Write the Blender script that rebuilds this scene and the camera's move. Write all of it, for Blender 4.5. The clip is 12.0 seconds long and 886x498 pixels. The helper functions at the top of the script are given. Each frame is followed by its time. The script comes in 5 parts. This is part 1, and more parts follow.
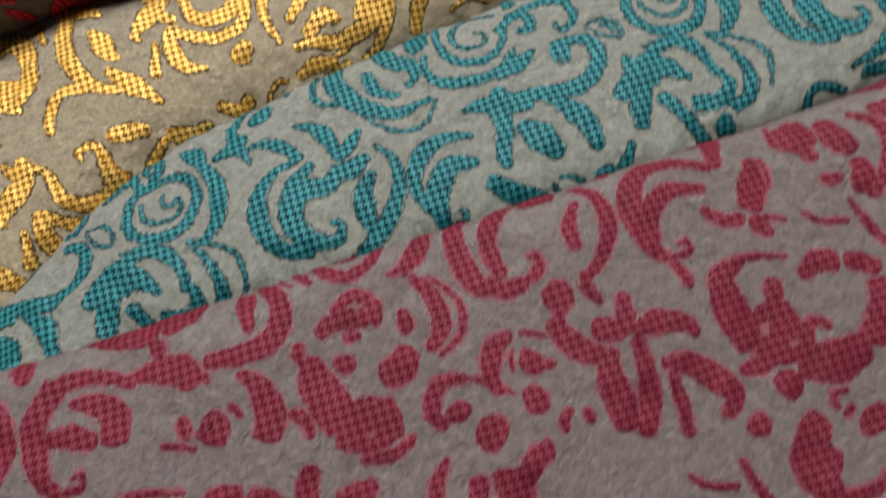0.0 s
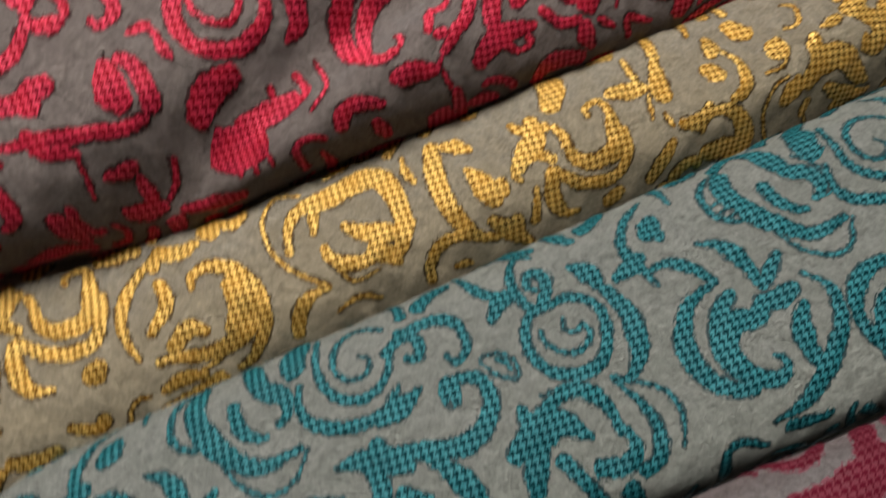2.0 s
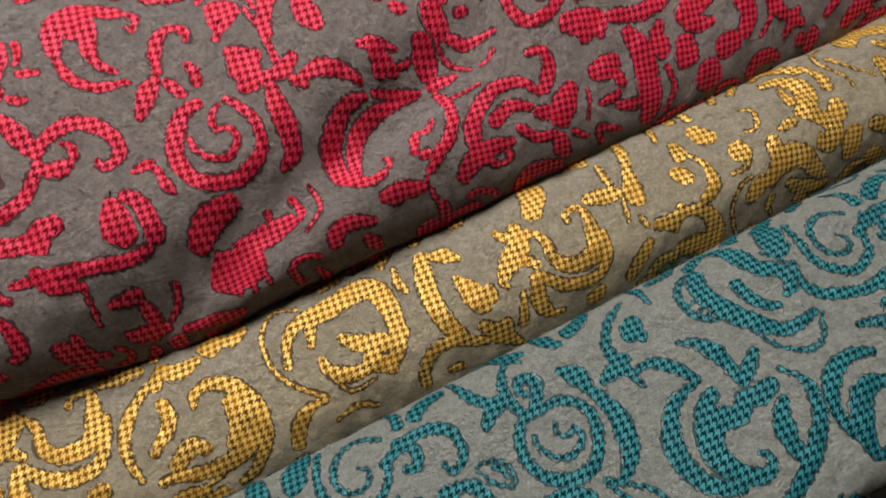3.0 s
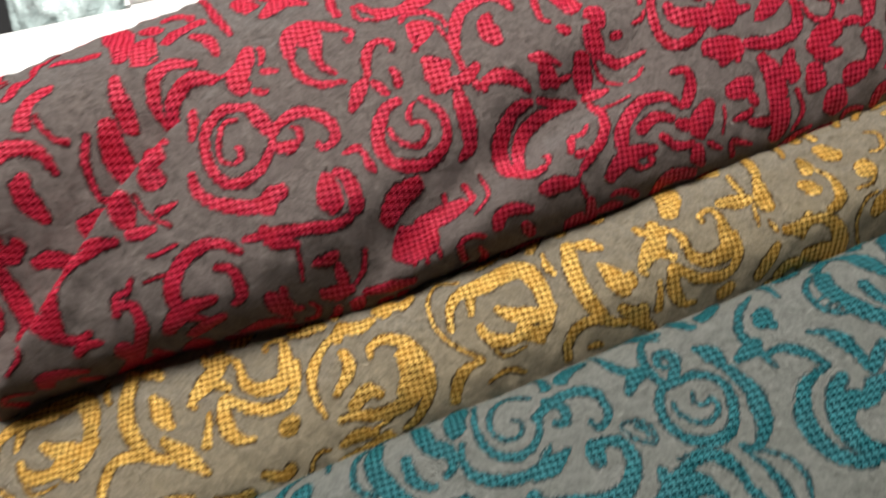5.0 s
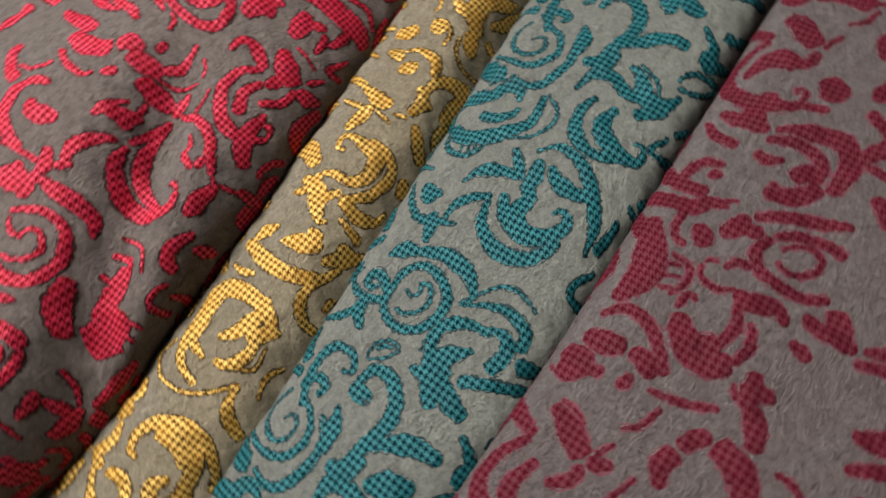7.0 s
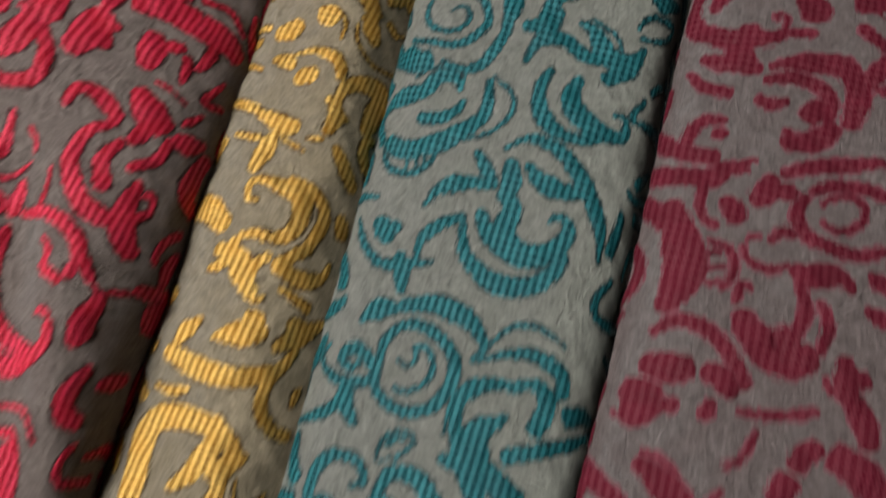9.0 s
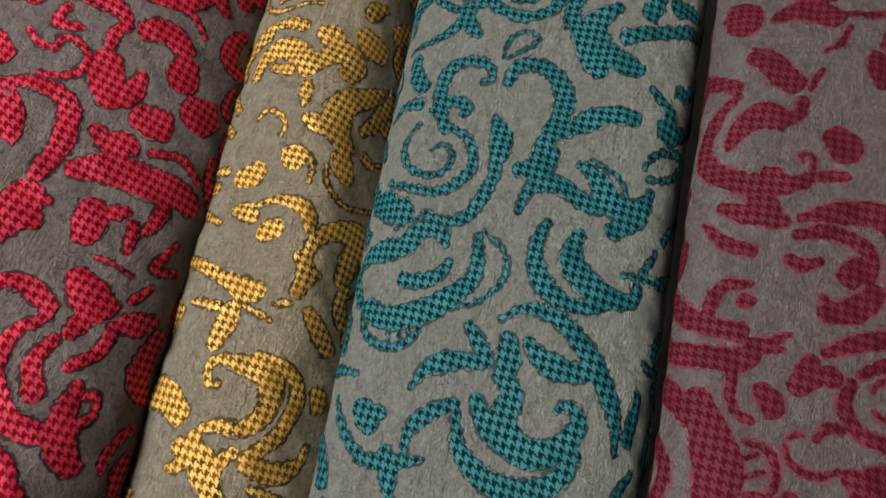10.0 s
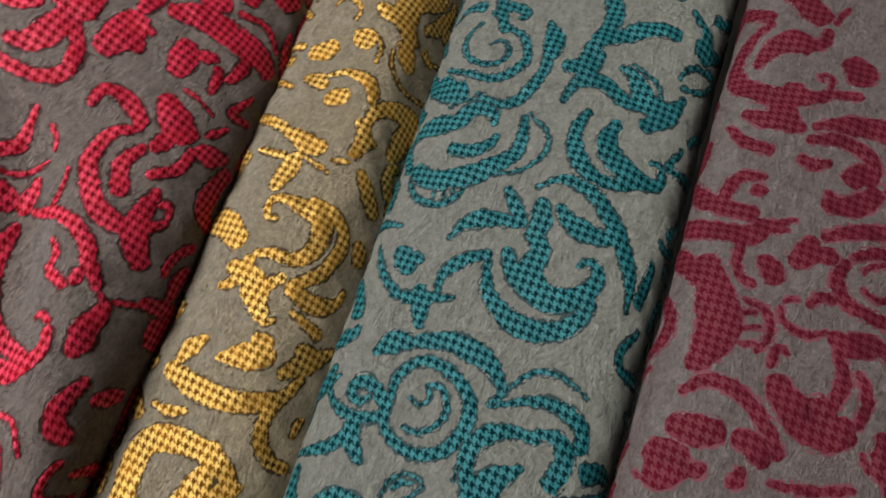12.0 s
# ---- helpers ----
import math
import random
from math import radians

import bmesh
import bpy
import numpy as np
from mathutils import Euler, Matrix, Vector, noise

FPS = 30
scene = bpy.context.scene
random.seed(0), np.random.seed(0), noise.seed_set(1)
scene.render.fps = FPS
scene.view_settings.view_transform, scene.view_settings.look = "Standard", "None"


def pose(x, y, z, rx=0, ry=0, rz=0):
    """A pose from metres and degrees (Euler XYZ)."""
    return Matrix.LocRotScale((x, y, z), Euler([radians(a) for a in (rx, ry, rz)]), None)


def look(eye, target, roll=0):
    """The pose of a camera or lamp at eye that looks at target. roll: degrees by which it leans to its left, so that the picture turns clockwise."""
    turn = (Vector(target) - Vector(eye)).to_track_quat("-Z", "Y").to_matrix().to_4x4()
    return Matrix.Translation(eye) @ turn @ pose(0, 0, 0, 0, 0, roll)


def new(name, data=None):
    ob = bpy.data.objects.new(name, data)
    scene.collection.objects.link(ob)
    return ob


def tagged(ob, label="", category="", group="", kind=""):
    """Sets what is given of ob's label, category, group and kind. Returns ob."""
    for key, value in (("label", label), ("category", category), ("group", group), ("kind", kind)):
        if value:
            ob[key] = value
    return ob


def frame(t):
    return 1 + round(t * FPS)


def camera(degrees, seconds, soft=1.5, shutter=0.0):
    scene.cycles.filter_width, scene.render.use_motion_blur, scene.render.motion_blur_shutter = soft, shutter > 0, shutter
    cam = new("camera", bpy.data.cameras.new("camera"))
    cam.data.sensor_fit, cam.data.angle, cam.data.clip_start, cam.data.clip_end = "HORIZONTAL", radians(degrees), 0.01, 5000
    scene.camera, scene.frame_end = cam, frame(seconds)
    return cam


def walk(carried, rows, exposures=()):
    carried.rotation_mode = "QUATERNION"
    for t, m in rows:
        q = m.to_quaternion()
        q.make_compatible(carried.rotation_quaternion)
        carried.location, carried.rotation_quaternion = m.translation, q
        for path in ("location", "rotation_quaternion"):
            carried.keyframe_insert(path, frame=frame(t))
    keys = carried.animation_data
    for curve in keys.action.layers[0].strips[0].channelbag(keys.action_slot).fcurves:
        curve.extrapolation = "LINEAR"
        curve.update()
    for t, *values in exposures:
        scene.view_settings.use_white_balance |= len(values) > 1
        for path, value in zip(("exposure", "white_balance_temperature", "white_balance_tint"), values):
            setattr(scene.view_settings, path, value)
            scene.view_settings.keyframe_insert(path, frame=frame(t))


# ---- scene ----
cam = camera(69.48, 12.0, soft=1.6, shutter=0.8)

# ---- camera ----
PATH = [
    (0.0, pose(0.28228, -0.06357, 0.25210, 14.574, -1.360, 71.316)),
    (0.5, pose(0.25565, -0.04879, 0.25768, 14.163, -1.932, 72.926)),
    (1.0, pose(0.22696, -0.02953, 0.25605, 17.563, -2.619, 73.414)),
    (1.5, pose(0.20926, -0.01013, 0.24972, 17.319, -3.018, 74.552)),
    (2.0, pose(0.18686, 0.00663, 0.25586, 17.568, -2.775, 71.156)),
    (2.5, pose(0.17180, 0.01070, 0.26705, 19.996, -3.006, 68.596)),
    (4.5, pose(0.18030, -0.01299, 0.28482, 27.275, -0.202, 71.742)),
    (5.0, pose(0.19854, -0.03882, 0.29418, 27.070, 0.911, 74.229)),
    (5.5, pose(0.22997, -0.04528, 0.29484, 26.348, 3.366, 69.896)),
    (6.0, pose(0.26222, -0.02429, 0.28781, 25.649, 3.369, 61.746)),
    (6.5, pose(0.26998, 0.02220, 0.28720, 26.885, 5.784, 48.499)),
    (8.5, pose(0.19487, 0.00075, 0.27082, 19.478, 2.310, 20.050)),
    (9.0, pose(0.19556, 0.04159, 0.25347, 19.694, 2.078, 18.676)),
    (9.5, pose(0.18385, 0.07975, 0.24726, 19.625, 2.382, 17.689)),
    (10.0, pose(0.17883, 0.10056, 0.24499, 20.373, 2.454, 15.851)),
    (10.5, pose(0.18386, 0.08946, 0.24202, 21.923, 0.831, 17.536)),
    (11.0, pose(0.18465, 0.06648, 0.24355, 22.000, 0.178, 20.119)),
    (11.5, pose(0.18924, 0.05638, 0.24647, 21.518, 1.066, 21.129)),
    (12.0, pose(0.18527, 0.04137, 0.24662, 22.695, -0.044, 22.896)),
]
walk(cam, PATH, exposures=[(0, 0.42), (1, 0.32), (2, -0.06), (4.5, -0.08), (6.5, 0.04), (8.5, -0.13), (10, -0.24), (12, -0.22)])

# ---- light ----
world = bpy.data.worlds.new("room_air")
scene.world = world
world.use_nodes = True
world.node_tree.nodes["Background"].inputs["Color"].default_value = (0.9, 0.95, 1.0, 1)
world.node_tree.nodes["Background"].inputs["Strength"].default_value = 0.1


def area_light(name, size_x, size_y, power, colour, place, target):
    data = bpy.data.lights.new(name, "AREA")
    data.shape, data.size, data.size_y, data.energy, data.color = "RECTANGLE", size_x, size_y, power, colour
    ob = new(name, data)
    ob.matrix_world = look(place, target)
    return ob


# Unseen lamp added below the ceiling; its place was set by the cloths' shading.
area_light("unseen_key_light", 0.6, 0.45, 27, (1.0, 0.965, 0.91), (-0.42, -0.08, 1.08), (0.1, 0.03, 0))


# ---- materials ----
def material(name):
    m = bpy.data.materials.new(name)
    m.use_nodes = True
    tree = m.node_tree
    return m, tree, tree.nodes["Principled BSDF"]


def node(tree, kind, **values):
    n = tree.nodes.new(kind)
    for key, value in values.items():
        n.inputs[key].default_value = value
    return n


def maths(tree, operation, a, b=None, c=None):
    n = tree.nodes.new("ShaderNodeMath")
    n.operation = operation
    for k, value in enumerate((a, b, c)):
        if value is None:
            continue
        if isinstance(value, (int, float)):
            n.inputs[k].default_value = value
        else:
            tree.links.new(value, n.inputs[k])
    return n.outputs[0]


def blend(tree, factor, a, b):
    n = tree.nodes.new("ShaderNodeMix")
    n.data_type = "RGBA"
    for socket, value in ((n.inputs[0], factor), (n.inputs[6], a), (n.inputs[7], b)):
        if isinstance(value, (tuple, float, int)):
            socket.default_value = value
        else:
            tree.links.new(value, socket)
    return n.outputs[2]


def noise_at(tree, place, scale, detail=3.0, rough=0.6):
    n = node(tree, "ShaderNodeTexNoise", Scale=scale, Detail=detail, Roughness=rough)
    tree.links.new(place, n.inputs["Vector"])
    return n.outputs["Fac"]


def ramp(tree, value, low, high):
    n = tree.nodes.new("ShaderNodeMapRange")
    tree.links.new(value, n.inputs[0])
    n.inputs[1].default_value, n.inputs[2].default_value = low, high
    return n.outputs[0]


def relief(tree, shader, height, strength, distance):
    n = node(tree, "ShaderNodeBump", Strength=strength, Distance=distance)
    tree.links.new(height, n.inputs["Height"])
    tree.links.new(n.outputs["Normal"], shader.inputs["Normal"])


def scaled(tree, place, x, y):
    n = tree.nodes.new("ShaderNodeVectorMath")
    n.operation = "MULTIPLY"
    tree.links.new(place, n.inputs[0])
    n.inputs[1].default_value = (x, y, 1)
    return n.outputs[0]


def ground_weave(name, light, dark, tint):
    """The felted, mottled ground of a brocade; the UV map counts millimetres."""
    m, tree, shader = material(name)
    uv = tree.nodes.new("ShaderNodeUVMap").outputs[0]
    fleck = ramp(tree, noise_at(tree, scaled(tree, uv, 0.95, 0.6), 1.0, 5.0, 0.8), 0.40, 0.62)
    clump = ramp(tree, noise_at(tree, scaled(tree, uv, 0.34, 0.22), 1.0, 4.0, 0.7), 0.38, 0.64)
    cloud = ramp(tree, noise_at(tree, uv, 0.06, 3.0), 0.3, 0.7)
    fibre = ramp(tree, noise_at(tree, scaled(tree, uv, 2.6, 0.25), 1.0, 3.0, 0.7), 0.35, 0.7)
    mixed = maths(tree, "MULTIPLY_ADD", clump, 0.45, maths(tree, "MULTIPLY", fleck, 0.55))
    colour = blend(tree, mixed, dark, light)
    colour = blend(tree, maths(tree, "MULTIPLY", fibre, 0.3), colour, light)
    colour = blend(tree, maths(tree, "MULTIPLY", cloud, 0.5), colour, tint)
    spark = ramp(tree, noise_at(tree, scaled(tree, uv, 1.5, 1.1), 1.0, 3.0, 0.7), 0.66, 0.72)
    colour = blend(tree, maths(tree, "MULTIPLY", spark, 0.55), colour, tuple(min(0.9, v * 1.9) for v in light[:3]) + (1,))
    tree.links.new(colour, shader.inputs["Base Color"])
    shader.inputs["Roughness"].default_value = 0.92
    shader.inputs["Specular IOR Level"].default_value = 0.1
    shader.inputs["Sheen Weight"].default_value = 0.12
    swell = noise_at(tree, scaled(tree, uv, 0.13, 0.10), 1.0, 3.0, 0.55)
    height = maths(tree, "MULTIPLY_ADD", clump, 1.6, maths(tree, "ADD", fleck, fibre))
    height = maths(tree, "MULTIPLY_ADD", swell, 7.0, height)
    relief(tree, shader, height, 1.0, 0.0011)
    return m


def thread_weave(name, bright, dark, rough, metal, contrast=1.0, threads=3.0):
    """Satin figure yarn in a hound's-tooth check: four light and four dark threads each way in a two-by-two twill."""
    m, tree, shader = material(name)
    split = tree.nodes.new("ShaderNodeSeparateXYZ")
    uv = tree.nodes.new("ShaderNodeUVMap").outputs[0]
    wobble = noise_at(tree, uv, 0.35, 2.0)
    tree.links.new(uv, split.inputs[0])
    i = maths(tree, "FLOOR", maths(tree, "MULTIPLY_ADD", split.outputs[0], threads, wobble))
    j = maths(tree, "FLOOR", maths(tree, "MULTIPLY_ADD", split.outputs[1], threads, wobble))
    warp_up = maths(tree, "LESS_THAN", maths(tree, "FLOORED_MODULO", maths(tree, "ADD", i, j), 4.0), 1.5)
    warp = maths(tree, "LESS_THAN", maths(tree, "FLOORED_MODULO", i, 8.0), 3.5)
    weft = maths(tree, "LESS_THAN", maths(tree, "FLOORED_MODULO", j, 8.0), 3.5)
    one = maths(tree, "MULTIPLY", warp_up, warp)
    other = maths(tree, "MULTIPLY", maths(tree, "SUBTRACT", 1.0, warp_up), weft)
    check = maths(tree, "ADD", one, other)
    grain = noise_at(tree, scaled(tree, uv, 2.0, 2.0), 1.0, 3.0, 0.7)
    # Random deeper patches: uneven tone and the yarn's changing sheen, put into the colour.
    sheen_tone = ramp(tree, noise_at(tree, uv, 0.11, 3.0), 0.3, 0.75)
    light = blend(tree, maths(tree, "MULTIPLY", grain, 0.45), bright, tuple(v * 0.5 for v in bright[:3]) + (1,))
    deep = blend(tree, contrast, bright, dark)
    colour = blend(tree, check, deep, light)
    colour = blend(tree, maths(tree, "MULTIPLY", sheen_tone, 0.5), colour, blend(tree, 0.5, dark, tuple(v * v for v in bright[:3]) + (1,)))
    tree.links.new(colour, shader.inputs["Base Color"])
    tree.links.new(maths(tree, "MULTIPLY", check, metal), shader.inputs["Metallic"])
    tree.links.new(maths(tree, "MULTIPLY_ADD", maths(tree, "SUBTRACT", 1.0, check), 0.4, rough), shader.inputs["Roughness"])
    tree.links.new(maths(tree, "MULTIPLY_ADD", check, 0.4, 0.05), shader.inputs["Specular IOR Level"])
    relief(tree, shader, maths(tree, "ADD", check, grain), 0.7, 0.0005)
    return m


def outline_weave(name, dark):
    m, tree, shader = material(name)
    uv = tree.nodes.new("ShaderNodeUVMap").outputs[0]
    grain = noise_at(tree, scaled(tree, uv, 2.4, 2.4), 1.0, 2.0)
    tree.links.new(blend(tree, grain, dark, tuple(min(1, v * 2.0 + 0.012) for v in dark[:3]) + (1,)), shader.inputs["Base Color"])
    shader.inputs["Roughness"].default_value = 0.8
    return m


GROUND = {
    "red": ground_weave("red_ground", (0.52, 0.43, 0.39, 1), (0.10, 0.078, 0.072, 1), (0.27, 0.207, 0.198, 1)),
    "gold": ground_weave("gold_ground", (0.80, 0.68, 0.48, 1), (0.19, 0.15, 0.095, 1), (0.50, 0.405, 0.26, 1)),
    "teal": ground_weave("teal_ground", (0.60, 0.62, 0.56, 1), (0.13, 0.145, 0.122, 1), (0.35, 0.37, 0.325, 1)),
    "maroon": ground_weave("maroon_ground", (0.43, 0.352, 0.348, 1), (0.075, 0.056, 0.056, 1), (0.205, 0.152, 0.152, 1)),
}
THREAD = {
    "red": thread_weave("red_thread", (0.88, 0.04, 0.11, 1), (0.12, 0.004, 0.010, 1), 0.42, 0.1),
    "gold": thread_weave("gold_thread", (1.0, 0.66, 0.18, 1), (0.045, 0.018, 0.002, 1), 0.36, 0.45),
    "teal": thread_weave("teal_thread", (0.024, 0.225, 0.258, 1), (0.001, 0.016, 0.020, 1), 0.42, 0.1),
    "maroon": thread_weave("maroon_thread", (0.16, 0.012, 0.031, 1), (0.045, 0.004, 0.008, 1), 0.6, 0.05, 0.6),
}
OUTLINE = {
    "red": outline_weave("red_outline", (0.03, 0.008, 0.008, 1)),
    "gold": outline_weave("gold_outline", (0.035, 0.02, 0.004, 1)),
    "teal": outline_weave("teal_outline", (0.006, 0.018, 0.020, 1)),
    "maroon": outline_weave("maroon_outline", (0.08, 0.016, 0.026, 1)),
}


# ---- cloth shapes ----
def smooth(points, rounds=3):
    """Corner cutting of an open line."""
    p = np.array(points, float)
    for _ in range(rounds):
        a, b = p[:-1], p[1:]
        mid = np.empty((2 * len(a), 2))
        mid[0::2], mid[1::2] = 0.75 * a + 0.25 * b, 0.25 * a + 0.75 * b
        p = np.vstack([p[:1], mid, p[-1:]])
    return p


def edge_red(y):
    """Where the red cloth ends over the gold one."""
    return 0.0785 - 0.10 * y - 0.13 * min(max(0.0, -y - 0.045), 0.1)


def edge_teal(y):
    """Where the teal cloth's near side rises from the gold one."""
    return 0.1385 - 0.10 * y + 3.6 * min(max(0.0, -y - 0.1), 0.1) ** 2


def edge_maroon(y):
    return 0.2275 - 0.03 * max(0.0, y - 0.08)


def profile_gold(y):
    left, right, z = edge_red(y) - 0.014, edge_teal(y) + 0.006, 0.031 + 0.075 * y
    w = right - left
    return smooth([(left, -0.03), (left + 0.001, 0.0), (left + 0.006, z * 0.55), (left + 0.017, z - 0.001), (left + w * 0.5, z + 0.003),
                   (right - 0.023, z), (right - 0.009, z * 0.5), (right - 0.001, 0.0), (right, -0.03)])


def profile_teal(y):
    left, z = edge_teal(y), 0.031 + 0.085 * y
    right = max(0.2395 - 0.05 * max(0.0, y - 0.06), left + 0.075)
    return smooth([(left + 0.012, -0.03), (left + 0.002, 0.0), (left - 0.003, z * 0.65), (left + 0.006, z + 0.001), (left + 0.03, z + 0.007),
                   (right - 0.047, z + 0.012), (right - 0.024, z + 0.012), (right - 0.010, z + 0.001), (right - 0.004, z * 0.4), (right + 0.006, -0.022), (right + 0.05, -0.027)])


def profile_maroon(y):
    left, z = edge_maroon(y), 0.058 + 0.03 * max(-0.15, min(y, 0.25))
    return smooth([(left + 0.05, -0.024), (left + 0.036, 0.0), (left + 0.018, z * 0.42), (left + 0.003, z * 0.74), (left - 0.001, z - 0.008), (left + 0.003, z - 0.001), (left + 0.014, z + 0.003),
                   (left + 0.035, z + 0.005), (left + 0.06, z + 0.005), (left + 0.13, z), (left + 0.2, z - 0.008), (left + 0.3, z - 0.02)])


def profile_red(y):
    right, sag = edge_red(y), 1 - 2.2 * max(0.0, -y - 0.13)
    left = max(-0.13, -0.092 - 0.28 * (y + 0.077))
    return smooth([(left - 0.045, -0.04), (left - 0.016, 0.0), (left - 0.004, 0.05), (left + 0.014, 0.078), (left + 0.045, 0.090), (right - 0.09, 0.093), (right - 0.062, 0.088),
                   (right - 0.042, 0.078 * sag), (right - 0.024, 0.068 * sag), (right - 0.009, 0.056 * sag), (right + 0.002, 0.038 * sag), (right - 0.002, 0.015), (right - 0.010, -0.03)])


def fall(x):
    """0 to 1, smoothly."""
    x = np.clip(x, 0, 1)
    return x * x * (3 - 2 * x)


def folds_red(x, y):
    """The long groove beside the rolled edge, the sharp crease at the hanging end, and slack waves."""
    across = (x - 0.062) * 0.93 + (y + 0.008) * 0.37
    groove = -0.010 * np.exp(-(across / 0.011) ** 2) + 0.003 * np.exp(-((across - 0.02) / 0.012) ** 2) + 0.002 * np.exp(-((across + 0.022) / 0.012) ** 2)
    groove = groove * fall((0.13 - y) / 0.08) * fall((y + 0.15) / 0.05)
    past = -(x - 0.06) * 0.81 - (y + 0.164) * 0.59
    crease = (-0.022 * fall(past / 0.009) * fall((0.06 - past) / 0.05) + 0.004 * np.exp(-(past / 0.007) ** 2)) * fall((x + 0.02) / 0.05)
    wave = 0.0022 * np.sin(60 * x + 25 * y + 1.0) * np.sin(38 * y - 30 * x)
    return groove + crease + wave + pucker(x, y)


def pucker(x, y):
    """The small swellings of a jacquard whose figure draws the ground together."""
    return 0.0006 * np.sin(310 * x + 90 * y) * np.sin(270 * y - 120 * x) + 0.00045 * np.sin(520 * y + 160 * x + 2) * np.sin(470 * x)


def slack(x, y):
    """The slight unevenness of soft cloth."""
    return 0.0008 * np.sin(55 * y + 30 * x) + 0.0006 * np.sin(120 * y - 70 * x + 1.3) + 0.0005 * np.sin(160 * x + 60 * y) + pucker(x, y)


class Cloth:
    """A cloth as a sheet of places over u (along the cross-section, from the line x = anchor) and v (along y)."""

    def __init__(self, profile, anchor, u0, u1, v0, v1, folds, step=0.002):
        self.us, self.vs = np.arange(u0, u1 + step, step), np.arange(v0, v1 + step, step)
        self.u0, self.v0, self.step = u0, v0, step
        grid = np.empty((len(self.vs), len(self.us), 3))
        for row, v in enumerate(self.vs):
            p = profile(v)
            length = np.r_[0, np.cumsum(np.hypot(*np.diff(p, axis=0).T))]
            top = np.argmax(p[:, 1])
            flat = int(np.argmin(np.abs(p[:, 0] - anchor) + 10 * (p[:, 1] < p[top, 1] * 0.6)))
            k = min(max(flat, 1), len(p) - 2)
            k = k if p[k, 0] <= anchor else k - 1
            f = (anchor - p[k, 0]) / max(p[k + 1, 0] - p[k, 0], 1e-6)
            here = length[k] + f * (length[k + 1] - length[k])
            s = here + self.us
            grid[row, :, 0] = np.interp(s, length, p[:, 0])
            grid[row, :, 2] = np.interp(s, length, p[:, 1])
            grid[row, :, 1] = v
        grid[:, :, 2] += folds(grid[:, :, 0], grid[:, :, 1])
        self.grid = grid
        du, dv = np.gradient(grid, axis=1), np.gradient(grid, axis=0)
        n = np.cross(du, dv)
        self.normal = n / np.maximum(np.linalg.norm(n, axis=2, keepdims=True), 1e-9)

    def at(self, u, v, lift=0.0):
        a = np.clip((np.asarray(u) - self.u0) / self.step, 0, len(self.us) - 1.001)
        b = np.clip((np.asarray(v) - self.v0) / self.step, 0, len(self.vs) - 1.001)
        i, j = a.astype(int), b.astype(int)
        f, g = (a - i)[..., None], (b - j)[..., None]

        def mix(t):
            return (t[j, i] * (1 - f) + t[j, i + 1] * f) * (1 - g) + (t[j + 1, i] * (1 - f) + t[j + 1, i + 1] * f) * g

        return mix(self.grid) + lift * mix(self.normal)


CLOTHS = {
    "red": Cloth(profile_red, 0.03, -0.22, 0.13, -0.46, 0.50, folds_red),
    "gold": Cloth(profile_gold, 0.108, -0.09, 0.10, -0.46, 0.50, slack),
    "teal": Cloth(profile_teal, 0.175, -0.08, 0.11, -0.46, 0.50, slack),
    "maroon": Cloth(profile_maroon, 0.26, -0.09, 0.25, -0.46, 0.50, slack),
}



# ---- the figure: one repeat of the scrolling pattern, in millimetres ----
STROKES = []


def stroke(widths, *points):
    """A tapering band along a smooth line."""
    p = np.array(points, float)
    p = np.vstack([2 * p[0] - p[1], p, 2 * p[-1] - p[-2]])
    line = []
    for k in range(1, len(p) - 2):
        count = max(2, int(np.hypot(*(p[k + 1] - p[k])) / 0.9))
        for t in np.arange(count) / count:
            a, b, c, d = p[k - 1], p[k], p[k + 1], p[k + 2]
            line.append(0.5 * (2 * b + (c - a) * t + (2 * a - 5 * b + 4 * c - d) * t * t + (3 * b - 3 * c + d - a) * t ** 3))
    line.append(p[-2])
    line = np.array(line)
    t = np.linspace(0, 1, len(line))
    w = np.interp(t, np.linspace(0, 1, len(widths)), widths) * (0.75 + 0.25 * np.sqrt(np.clip(np.sin(np.pi * np.clip(t, 0.02, 0.98)), 0, 1)))
    w = 1.02 * w
    w[0], w[-1] = w[0] * 0.2, w[-1] * 0.2
    STROKES.append((line, w))


def red_left_edge():
    stroke((7.4, 10.8, 4.9), (-99, -131), (-71, -121.1), (-56, -121.6))
    stroke((2.1, 3.9, 1.5), (-99, -119), (-101, -115), (-109, -107))
    stroke((6, 7, 4), (-84.7, -113.5), (-77.1, -107.3), (-76, -102.6))
    stroke((1.2, 1.8, 1.2), (-107, -97), (-115, -87), (-113, -75))
    stroke((2.7, 2.2, 3.3, 2.2), (-112.6, -88.8), (-82.2, -81.1), (-68.3, -77.2), (-57.1, -73))


def red_top_leaf():
    stroke((3.2, 8.1, 4.1), (-63.5, -60), (-72.2, -50.5), (-79.9, -46.2))
    stroke((2.7, 4.6, 1.8), (-91.7, -64.2), (-83.1, -58.1), (-73.7, -52.6))
    stroke((2.7, 5.4, 1.8), (-70.4, -52.8), (-71.4, -45.9), (-66.5, -38.2))
    stroke((3.7, 6.4, 3.7), (-92.5, -39), (-85.4, -37.4), (-77.6, -35.7))
    stroke((4.9, 6.3, 3.5), (-84.7, -27.8), (-81, -16.3), (-78.5, 0.3))


